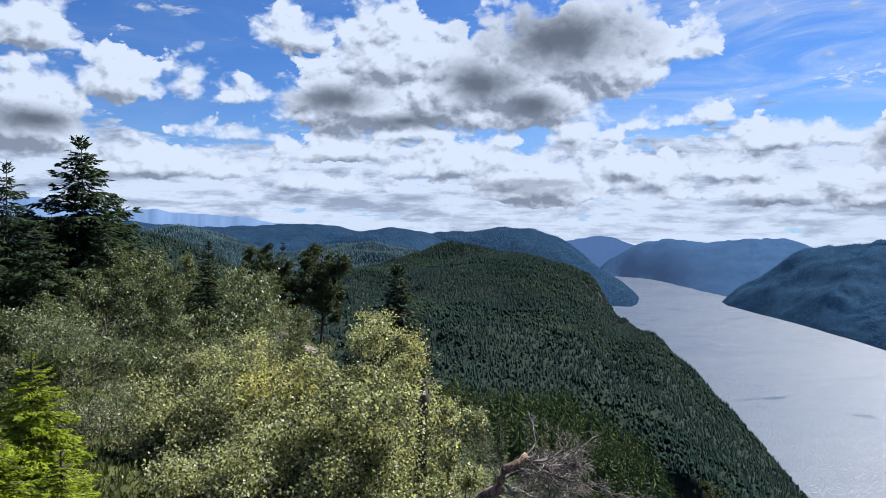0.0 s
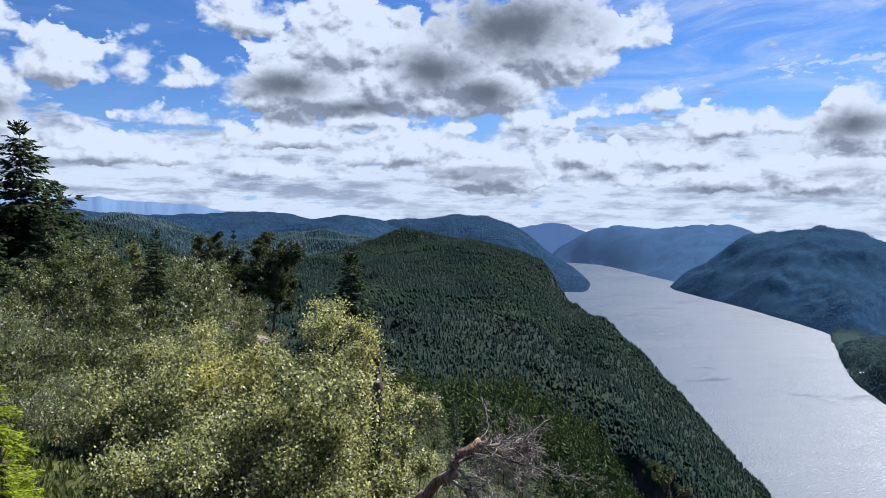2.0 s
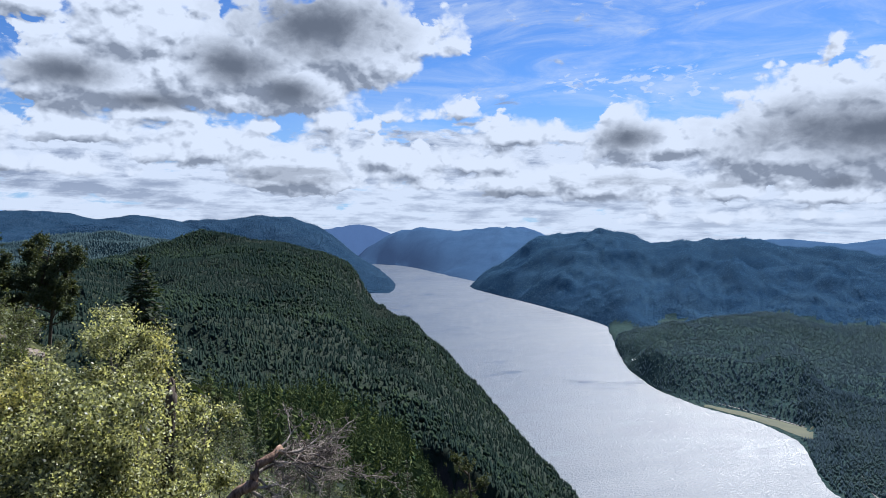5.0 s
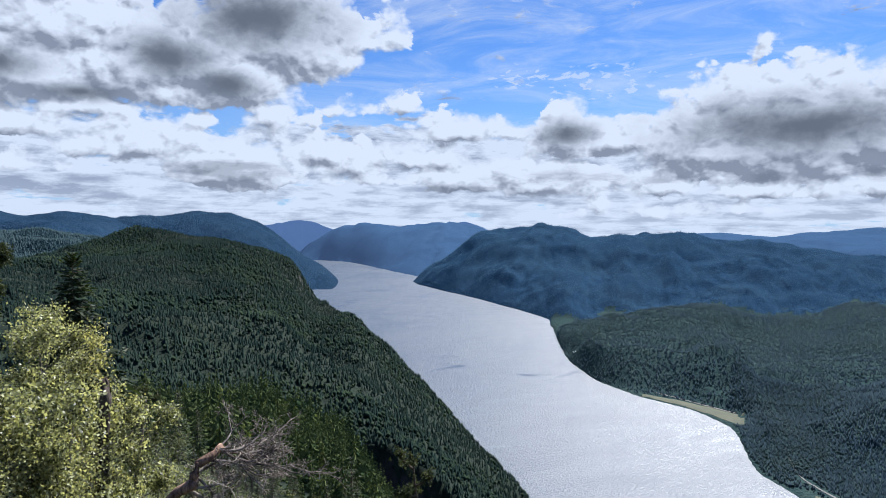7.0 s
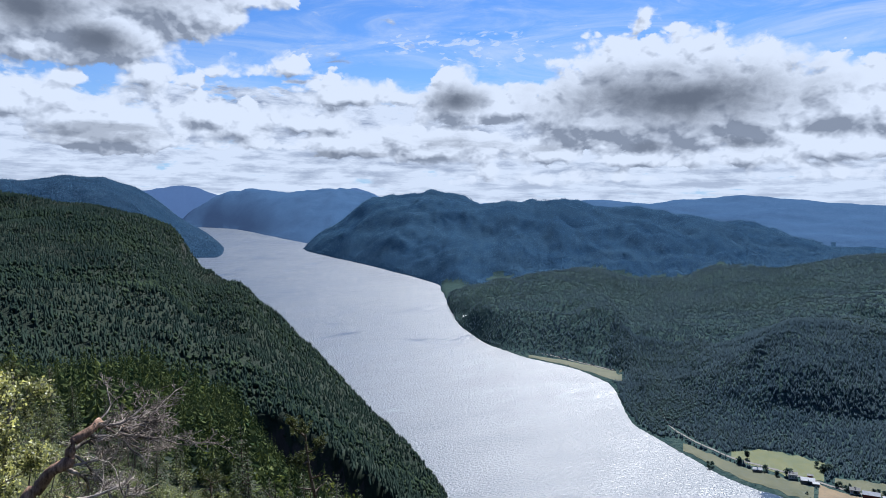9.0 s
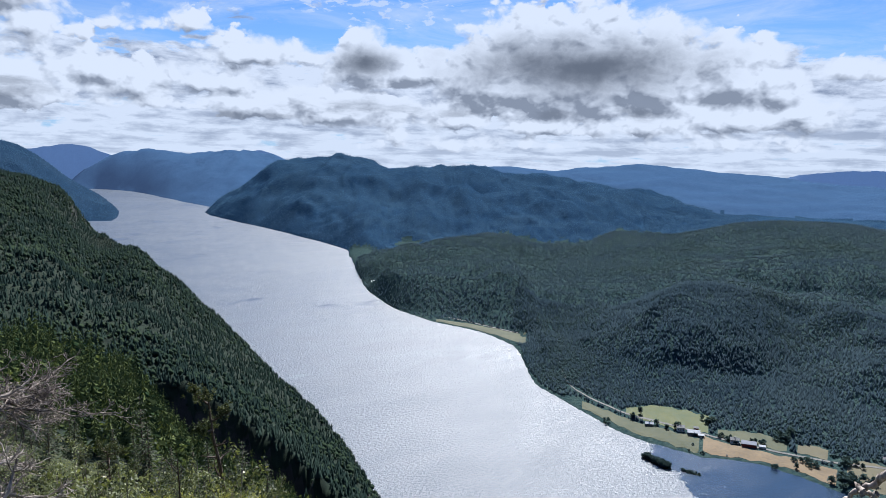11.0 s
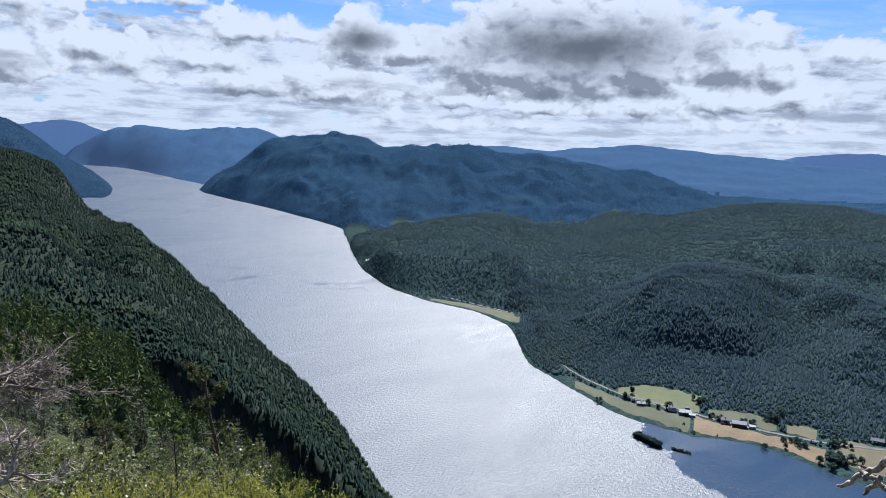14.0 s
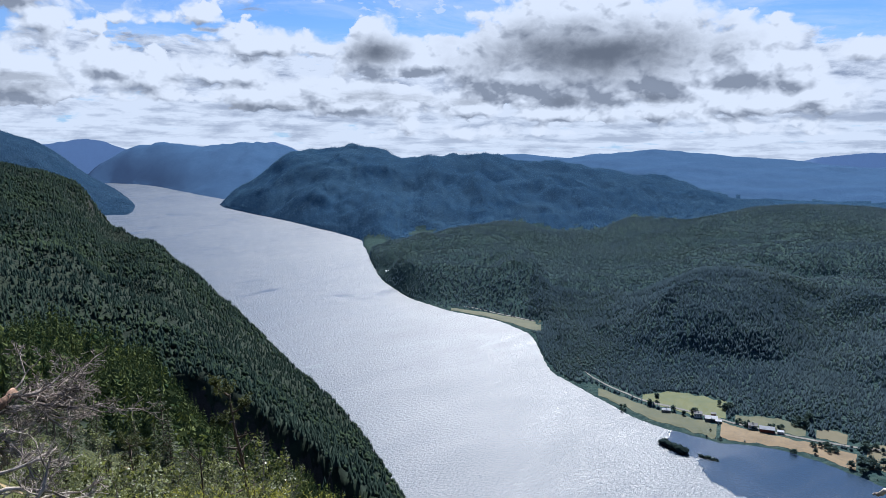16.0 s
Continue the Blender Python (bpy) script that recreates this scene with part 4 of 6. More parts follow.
def gable_roof(length, width, z0, rise_by, over=0.5, thick=0.22):
    bm = bmesh.new()
    hw, hl = width / 2 + over, length / 2 + over
    prof = [(-hw, z0 - over * rise_by / (width / 2)), (0, z0 + rise_by), (hw, z0 - over * rise_by / (width / 2))]
    ring = [(a, b) for a, b in prof] + [(a, b + thick) for a, b in reversed(prof)]
    va = [bm.verts.new((-hl, a, b)) for a, b in ring]
    vb = [bm.verts.new((hl, a, b)) for a, b in ring]
    n = len(ring)
    for i in range(n):
        bm.faces.new((va[i], va[(i + 1) % n], vb[(i + 1) % n], vb[i]))
    for v in (va, vb):
        bm.faces.new((v[0], v[1], v[4], v[5]))
        bm.faces.new((v[1], v[2], v[3], v[4]))
    bmesh.ops.recalc_face_normals(bm, faces=bm.faces)
    return bm


def house_body(length, width, wall, rise_by):
    bm = bmesh.new()
    hw, hl = width / 2, length / 2
    ring = [(-hw, -1.0), (hw, -1.0), (hw, wall), (0, wall + rise_by), (-hw, wall)]
    va = [bm.verts.new((-hl, a, b)) for a, b in ring]
    vb = [bm.verts.new((hl, a, b)) for a, b in ring]
    for i in range(5):
        bm.faces.new((va[i], va[(i + 1) % 5], vb[(i + 1) % 5], vb[i]))
    bm.faces.new(va)
    bm.faces.new(vb)
    bmesh.ops.recalc_face_normals(bm, faces=bm.faces)
    return bm


MAT_WHITE = surface("white_boards", (0.48, 0.47, 0.45), (0.62, 0.61, 0.59), 0.4, 0.6)
MAT_RED = surface("dark_red_boards", (0.10, 0.022, 0.016), (0.17, 0.045, 0.03), 0.4, 0.7)
MAT_GREYWOOD = surface("grey_boards", (0.10, 0.09, 0.08), (0.19, 0.175, 0.155), 0.5, 0.8)
MAT_SHEET = surface("pale_sheet_roof", (0.24, 0.26, 0.30), (0.36, 0.38, 0.42), 0.3, 0.45, spec=0.6)
MAT_SLATE = surface("dark_slate_roof", (0.05, 0.055, 0.065), (0.11, 0.115, 0.125), 0.6, 0.5, spec=0.5)
MAT_WINDOW = surface("dark_window_glass", (0.02, 0.025, 0.03), (0.05, 0.06, 0.07), 0.8, 0.15, spec=0.7)


def building(name, b, r, turn, length, width, wall, rise_by, wall_mat, roof_mat, label, windows=0, door=True):
    length, width, rise_by = length * 0.78, width * 0.78, rise_by * 0.8
    x, y = polar(b, r)
    ob = new(name)
    ob.location = (x, y, ground_height(x, y))
    ob.rotation_euler = (0, 0, radians(turn))
    tagged(ob, label, "barn" if name == "barn" else "house" if "house" in name else "shed", "farm buildings by the lake")
    part("wall", house_body(length, width, wall, rise_by), wall_mat, ob)
    roof = part("roof", gable_roof(length, width, wall, rise_by), roof_mat, ob)
    if windows:
        part("chimney", box(bmesh.new(), -0.4, 0.4, -0.4, 0.4, wall + rise_by - 0.6, wall + rise_by + 1.0), MAT_SLATE, roof)
    for side in (-1, 1):
        for i in range(windows):
            cx = (i + 0.5) / windows * length - length / 2
            yy = side * width / 2
            w = part("window", box(bmesh.new(), cx - 0.6, cx + 0.6, yy - 0.05, yy + 0.05, 1.0, 2.4), MAT_WHITE, ob)
            part("pane", box(bmesh.new(), cx - 0.48, cx + 0.48, yy - 0.07, yy + 0.07, 1.12, 2.28), MAT_WINDOW, w)
    if door:
        wide = 1.6 if name == "barn" else 0.5
        part("door", box(bmesh.new(), length / 2 - 0.02, length / 2 + 0.06, -wide, wide, 0.0, 3.0 if name == "barn" else 2.1), MAT_GREYWOOD, ob)
    return ob


building("barn", 64.56, 650, -57, 15, 7.5, 2.9, 2.2, MAT_RED, MAT_SHEET, "long dark red barn with a pale metal roof")
building("barn", 60.54, 656, -53, 13, 8, 2.7, 2.0, MAT_GREYWOOD, MAT_SHEET, "grey wooden barn with a pale metal roof by the meadow")
building("farmhouse", 59.55, 661, -52, 8.5, 7, 3.7, 1.8, MAT_WHITE, MAT_SLATE, "white wooden farmhouse with a dark roof", 3)
building("farmhouse", 63.55, 652, -56, 9, 6.5, 3.4, 1.7, MAT_WHITE, MAT_SLATE, "white farmhouse with a slate roof beside the red barn", 3)
building("farmhouse", 57.15, 664, -49, 9, 5, 2.2, 1.4, MAT_GREYWOOD, MAT_SHEET, "small weathered cottage with a pale roof by the road", 2)
building("shed", 61.1, 653, -53, 6, 4, 1.9, 0.9, MAT_GREYWOOD, MAT_SHEET, "small grey shed with a metal roof")
building("shed", 65.5, 651, -58, 6, 4.5, 1.9, 1.0, MAT_WHITE, MAT_SHEET, "small white outbuilding near the barn")
building("shed", 60.7, 668, -53, 5, 4, 2.1, 1.0, MAT_RED, MAT_SLATE, "small dark red shed behind the barn")
building("barn", 73.7, 672, -66, 12, 7, 2.6, 1.7, MAT_GREYWOOD, MAT_SLATE, "dark barn at the forest edge by the brown field")
building("boathouse", 34.4, 1318, -26, 9, 6, 2.4, 1.4, MAT_WHITE, MAT_SHEET, "tiny white boathouse on the headland's tip", 0)

# round trees and copses standing free among the fields, and the wooded islets
copses = []
for b0, r0, n, spread, tall in ((56.4, 690, 1, 0.5, 8), (55.9, 676, 1, 0.5, 8), (57.6, 668, 1, 0.5, 8.5), (59.2, 668, 2, 2.0, 7), (58.6, 660, 1, 0.5, 5), (61.4, 690, 5, 5, 8),
                                (62.9, 656, 5, 4.0, 5), (63.2, 650, 4, 3.0, 5), (65.0, 660, 4, 3.0, 6), (68.1, 634, 9, 6.0, 5), (68.9, 633, 6, 4.0, 5), (71.3, 614, 18, 6.0, 7.5), (71.6, 648, 6, 4, 7),
                                (66.9, 680, 8, 6, 8), (75.2, 606, 10, 6, 7), (54.0, 668, 3, 4, 5), (61.1, 622, 4, 6, 3.5), (66.5, 615, 2, 1, 5)):
    for _ in range(n):
        px, py = polar(b0, r0)
        px, py = px + RNG.normal(0, spread), py + RNG.normal(0, spread)
        copses.append((px, py, ground_height(px, py), tall * RNG.uniform(0.7, 1.15)))
C = np.array(copses)
plant("copse", MAT_HEAD_BIRCH, leaf_cloud(8, 170, 2.0), C[:, :3], C[:, 3], C[:, 3] * 1.05, "round dark green trees standing among the fields")


def islet(b0, r0, b1, r1, width, trees, tall, label):
    x0, y0 = polar(b0, r0)
    x1, y1 = polar(b1, r1)
    n, m = 40, 9
    t, s = np.meshgrid(np.linspace(0, 1, n), np.linspace(-1, 1, m), indexing="ij")
    dx, dy = x1 - x0, y1 - y0
    ln = math.hypot(dx, dy)
    half = width * np.sqrt(np.clip(4 * t * (1 - t), 0, 1)) * (1 + 0.3 * fractal(t * 40, t * 0, 12.0, 3, 9))
    x = x0 + dx * t - dy / ln * s * half
    y = y0 + dy * t + dx / ln * s * half
    z = 0.9 * (1 - s * s) * np.sqrt(np.clip(4 * t * (1 - t), 0, 1)) - 0.25
    idx = np.arange(n * m).reshape(n, m)
    quads = np.stack([idx[:-1, :-1], idx[1:, :-1], idx[1:, 1:], idx[:-1, 1:]], -1).reshape(-1, 4)[:, ::-1]
    me = mesh_from("islet", np.stack([x, y, z], -1).reshape(-1, 3), quads, MAT_GROUND, True)
    tagged(new("islet", me), label, "islet", kind="structure")
    tt, ss = RNG.uniform(0.08, 0.92, trees), RNG.uniform(-0.6, 0.6, trees)
    ww = width * np.sqrt(4 * tt * (1 - tt))
    P = np.stack([x0 + dx * tt - dy / ln * ss * ww, y0 + dy * tt + dx / ln * ss * ww, 0.3 + 0 * tt], -1)
    hh = tall * RNG.uniform(0.6, 1.15, trees)
    plant("islet_bushes", MAT_HEAD_BIRCH, leaf_cloud(12, 90, 2.0), P, hh, hh * 1.3, "dark alder bushes covering the islet")


islet(56.7, 596, 59.15, 577, 4.5, 70, 5.5, "narrow bushy islet close to the shore")
islet(59.7, 580, 61.4, 575, 2.6, 34, 2.2, "low rocky islet with small bushes")



# ---------------------------------------------------------------- trees, bushes and dead wood round the lookout
def bark(name, dark, light, scale, stripe=1.0, rough=0.9, relief=0.6):
    mat, k, bsdf, _ = material(name)
    p = k.n("ShaderNodeTexCoord").outputs["Object"]
    q = k.v("MULTIPLY", p, (1.0, 1.0, 1.0 / stripe))
    a = k.noise(q, scale, 6, 0.65, 0.6)
    b = k.noise(q, scale * 7, 4, 0.6)
    f = k.ramp(k.m("ADD", k.m("MULTIPLY", a, 0.65), k.m("MULTIPLY", b, 0.35)), 0.36, 0.62)
    k.put(bsdf.inputs["Base Color"], k.mix(f, dark, light))
    bsdf.inputs["Roughness"].default_value = rough
    bsdf.inputs["Specular IOR Level"].default_value = 0.2
    bump(k, bsdf, k.m("ADD", a, k.m("MULTIPLY", b, 0.4)), relief, 0.015)
    return mat


MAT_SPRUCE_BARK = bark("spruce_bark", (0.035, 0.027, 0.022), (0.11, 0.088, 0.070), 9.0)
MAT_BIRCH_BARK = bark("birch_bark", (0.045, 0.036, 0.030), (0.24, 0.215, 0.19), 8.0)
MAT_FALLEN = bark("bleached_fallen_wood", (0.065, 0.052, 0.044), (0.420, 0.365, 0.315), 10.0, 5.0, 0.8)
MAT_TWIG = bark("weathered_dead_twigs", (0.045, 0.035, 0.029), (0.330, 0.280, 0.240), 10.0, 5.0, 0.8)
MAT_DEAD = bark("silver_dead_wood", (0.085, 0.066, 0.054), (0.42, 0.365, 0.315), 10.0, 5.0, 0.8)
MAT_PINE_DEAD = bark("peeling_red_pine_wood", (0.050, 0.026, 0.017), (0.34, 0.215, 0.15), 7.0, 3.0, 0.8)
MAT_SNAG = bark("dark_rotten_wood", (0.016, 0.012, 0.010), (0.085, 0.068, 0.056), 16.0, 6.0)
MAT_TREE_NEEDLE = foliage("tree_needles", (0.009, 0.019, 0.010), (0.046, 0.066, 0.024), 0.3, 0.25, 0.6, 0.15, upward=0.3)
MAT_LIME_NEEDLE = foliage("fresh_lime_needles", (0.060, 0.095, 0.006), (0.34, 0.40, 0.020), 0.8, 0.40, 0.5, 0.2, upward=0.3)
MAT_PINE_NEEDLE = foliage("pine_needles", (0.026, 0.040, 0.020), (0.082, 0.092, 0.042), 0.5, 0.2, 0.7, 0.1, upward=0.3)
MAT_BIRCH_LEAF = foliage("glossy_birch_leaves", (0.032, 0.040, 0.016), (0.430, 0.440, 0.235), 0.7, 0.46, 0.42, 0.30, 0.85, upward=0.12)
MAT_YELLOW_LEAF = foliage("yellowing_birch_leaves", (0.042, 0.047, 0.017), (0.490, 0.470, 0.205), 0.7, 0.46, 0.42, 0.30, 0.85, upward=0.12)
MAT_GREEN_LEAF = foliage("green_birch_leaves", (0.012, 0.021, 0.008), (0.152, 0.172, 0.074), 0.4, 0.34, 0.45, 0.3, 0.8, upward=0.10)
MAT_WILLOW_LEAF = foliage("grey_willow_leaves", (0.070, 0.086, 0.042), (0.240, 0.265, 0.150), 0.5, 0.30, 0.5, 0.25, 0.8, upward=0.15)
MAT_JUNIPER = foliage("juniper_needles", (0.050, 0.062, 0.014), (0.340, 0.340, 0.085), 0.9, 0.35, 0.5, 0.2, upward=0.3)


def tube(points, radii, sides=6):
    """Corners and quads of a tapering limb along a line of points."""
    p = np.asarray(points, float)
    d = np.gradient(p, axis=0)
    d /= np.linalg.norm(d, axis=1)[:, None] + 1e-9
    ref = np.where(np.abs(d[:, 2:3]) < 0.9, np.array([[0, 0, 1.0]]), np.array([[1.0, 0, 0]]))
    u = np.cross(d, ref)
    u /= np.linalg.norm(u, axis=1)[:, None] + 1e-9
    w = np.cross(d, u)
    a = np.arange(sides) * 2 * np.pi / sides
    r = np.asarray(radii, float)[:, None, None]
    v = p[:, None] + r * (np.cos(a)[None, :, None] * u[:, None] + np.sin(a)[None, :, None] * w[:, None])
    n = len(p)
    idx = np.arange(n * sides).reshape(n, sides)
    nxt = np.roll(idx, -1, 1)
    f = np.stack([idx[:-1], nxt[:-1], nxt[1:], idx[1:]], -1).reshape(-1, 4)
    return v.reshape(-1, 3), f


class Wood:
    """Limbs gathered into one mesh."""

    def __init__(self):
        self.v, self.f, self.n = [], [], 0

    def add(self, points, radii, sides=6):
        v, f = tube(points, radii, sides)
        self.v.append(v)
        self.f.append(f + self.n)
        self.n += len(v)

    def mesh(self, name, mat):
        return mesh_from(name, np.concatenate(self.v), np.concatenate(self.f), mat, True)


def limb(rng, start, way, length, bend, steps=6, up=0.0):
    """A wandering line that starts at a point and goes a way."""
    p, d = np.array(start, float), np.array(way, float)
    d /= np.linalg.norm(d)
    pts = [p.copy()]
    for _ in range(steps):
        d = d + rng.normal(0, bend, 3) + np.array([0, 0, up])
        d /= np.linalg.norm(d)
        p = p + d * length / steps
        pts.append(p.copy())
    return np.array(pts)


def leaves(rng, centres, size, flat=0.35, slim=0.62):
    """One small kite-shaped leaf, folded along its rib, at every centre."""
    n = len(centres)
    a = rng.normal(0, 1, (n, 3))
    a[:, 2] -= 0.35
    a /= np.linalg.norm(a, axis=1)[:, None]
    b = np.cross(a, rng.normal(0, 1, (n, 3)) + np.array([0, 0, flat]))
    b /= np.linalg.norm(b, axis=1)[:, None] + 1e-9
    s = (size * rng.uniform(0.65, 1.25, n))[:, None]
    v = np.stack([centres, centres + a * s * 0.45 + b * s * slim * 0.5, centres + a * s, centres + a * s * 0.45 - b * s * slim * 0.5], 1)
    f = np.arange(4 * n).reshape(n, 4)
    return v.reshape(-1, 3), f


def along(pts, t):
    x = np.clip(t, 0, 0.9999) * (len(pts) - 1)
    i = int(x)
    return pts[i] * (1 - (x - i)) + pts[i + 1] * (x - i), pts[i + 1] - pts[i]


def attach(ob, name, me, label=""):
    c = new(name, me)
    c.parent = ob
    if label:
        tagged(c, label)
    return c


def make_birch(name, seed, high, spread, count, leaf, mat, label, category="birch", group="", stems=1, first=0.15, bark_mat=None, lean=(0, 0), droop=0.0, slim=0.62):
    """A small broadleaf tree: stem, limbs, twigs, and a loose crown of single leaves."""
    rng = np.random.default_rng(seed)
    wood, twigs, tips = Wood(), Wood(), []
    for s in range(stems):
        way = np.array([lean[0] + rng.normal(0, 0.22 if stems > 1 else 0.06), lean[1] + rng.normal(0, 0.22 if stems > 1 else 0.06), 1.0])
        base = np.array([rng.normal(0, 0.06), rng.normal(0, 0.06), -0.25]) * (1 if stems > 1 else 0.2) + np.array([0, 0, -0.1])
        stem = limb(rng, base, way, high * rng.uniform(0.85, 1.05), 0.07, 9, 0.03)
        r0 = 0.013 * high / math.sqrt(stems) + 0.008
        wood.add(stem, np.linspace(r0, r0 * 0.15, len(stem)), 7)
        for i in range(int(16 / math.sqrt(stems))):
            t = first + (0.97 - first) * (i + rng.uniform(0, 1)) / (16 / math.sqrt(stems))
            p, d = along(stem, t)
            ang = i * 2.4 + rng.uniform(-0.5, 0.5)
            reach = spread * (1.05 - 0.75 * max(0, t - 0.35)) * rng.uniform(0.6, 1.1) * (0.6 + 0.4 * min(1, t / 0.35))
            out = np.array([math.cos(ang), math.sin(ang), rng.uniform(0.25, 0.9) - droop])
            arm = limb(rng, p, out, reach, 0.16, 6, 0.05 - droop * 0.2)
            wood.add(arm[::2], np.linspace(r0 * 0.42 * (1.1 - t), 0.004, 4), 3)
            for j in range(5):
                q, dd = along(arm, rng.uniform(0.25, 1.0))
                o = dd / (np.linalg.norm(dd) + 1e-9) + rng.normal(0, 0.75, 3) + np.array([0, 0, 0.1 - droop])
                tw = limb(rng, q, o, reach * rng.uniform(0.25, 0.5), 0.25, 4, -droop * 0.15)
                twigs.add(tw[::2], np.linspace(0.0045, 0.0015, 3), 3)
                tips += [tw[1:], tw[2:]]
            tips.append(arm[3:])
    tips = np.concatenate(tips)
    fit = high / np.quantile(tips[:, 2], 0.995)
    for w in (wood, twigs):
        w.v = [x * fit for x in w.v]
    tips = tips * fit
    w = rng.gamma(0.45, 1.0, len(tips)) + 0.08
    c = tips[rng.choice(len(tips), count, p=w / w.sum())] + rng.normal(0, 1, (count, 3)) * np.array([0.075, 0.075, 0.06]) * (spread ** 0.6)
    ob = tagged(new(name), label, category, group)
    attach(ob, "trunk", wood.mesh("trunk", bark_mat or MAT_BIRCH_BARK))
    tagged(attach(ob, "twig_mass", twigs.mesh("twig_mass", MAT_SPRUCE_BARK)), kind="stuff")
    v, f = leaves(rng, c, leaf, slim=slim)
    attach(ob, "crown", mesh_from("crown", v, f, mat))
    return ob


def make_spruce(name, seed, high, wide, rows, mat, label, group="", bare=0.06, fine=1.0, ragged=0.25, category="spruce", spray=1.0):
    """A spruce: straight stem, whorls of drooping boughs, each bough feathered with needle sprays."""
    rng = np.random.default_rng(seed)
    stem = limb(rng, (0, 0, -0.4), (0, 0, 1), high + 0.4, 0.008, 10)
    wood, sv = Wood(), []
    r0 = 0.011 * high + 0.015
    wood.add(stem, np.linspace(r0, 0.008, len(stem)), 8)
    for i in range(rows):
        t = bare + (0.985 - bare) * (i + rng.uniform(-0.3, 0.3)) / rows
        p, _ = along(stem, np.clip((t * high + 0.4) / (high + 0.4), 0, 0.99))
        k = rng.integers(4, 7) if t < 0.92 else 4
        a0 = rng.uniform(0, 6.28)
        for j in range(k):
            reach = wide * ((1 - t) ** 0.78) * rng.uniform(1 - ragged * 1.6, 1 + ragged) + 0.03 * high * (1 - t * 0.6) * 0.5
            a = a0 + j * 6.283 / k + rng.uniform(-0.35, 0.35)
            tilt = -0.10 - 0.35 * (1 - t) + rng.normal(0, 0.1) + (0.75 if t > 0.9 else 0.0)
            arm = limb(rng, p, (math.cos(a), math.sin(a), tilt), reach, 0.05, 4, 0.06)
            wood.add(arm[::2], np.linspace(max(0.005, r0 * 0.16), 0.003, 3), 3)
            n = max(8, int(26 * fine * (0.35 + 0.65 * reach / wide)))
            way = arm[-1] - arm[0]
            way = way / np.linalg.norm(way)
            side = np.array([-way[1], way[0], 0.0])
            u = rng.uniform(0.08, 1.0, n) ** 0.8
            w = rng.uniform(-1, 1, n)
            x = u * 4
            i0 = np.minimum(x.astype(int), 3)
            c = arm[i0] * (1 - (x - i0))[:, None] + arm[i0 + 1] * (x - i0)[:, None]
            fan = 0.42 * reach * (1.05 - 0.8 * u) * w
            c = c + side * fan[:, None] * 0.8 + np.array([0, 0, 1.0]) * (-0.22 * np.abs(fan) + rng.normal(0, 0.02 * reach, n))[:, None]
            lng = (0.016 * high + 0.16 * reach) * rng.uniform(0.6, 1.25, n) * spray
            dirv = way * rng.uniform(0.5, 1.0, n)[:, None] + side * (np.sign(w) * rng.uniform(0.1, 0.9, n))[:, None] + np.stack([0 * u, 0 * u, rng.uniform(-0.55, 0.15, n)], -1)
            dirv /= np.linalg.norm(dirv, axis=1)[:, None]
            acr = np.cross(dirv, rng.normal(0, 0.45, (n, 3)) + np.array([0, 0, 1.0]))
            acr /= np.linalg.norm(acr, axis=1)[:, None]
            lng = lng[:, None]
            sv.append(np.stack([c - dirv * lng * 0.3, c + acr * lng * 0.20, c + dirv * lng * 0.7, c - acr * lng * 0.20], 1).reshape(-1, 3))
    v = np.concatenate(sv)
    ob = tagged(new(name), label, category, group)
    attach(ob, "trunk", wood.mesh("trunk", MAT_SPRUCE_BARK))
    attach(ob, "crown", mesh_from("crown", v, np.arange(len(v)).reshape(-1, 4), mat))
    return ob


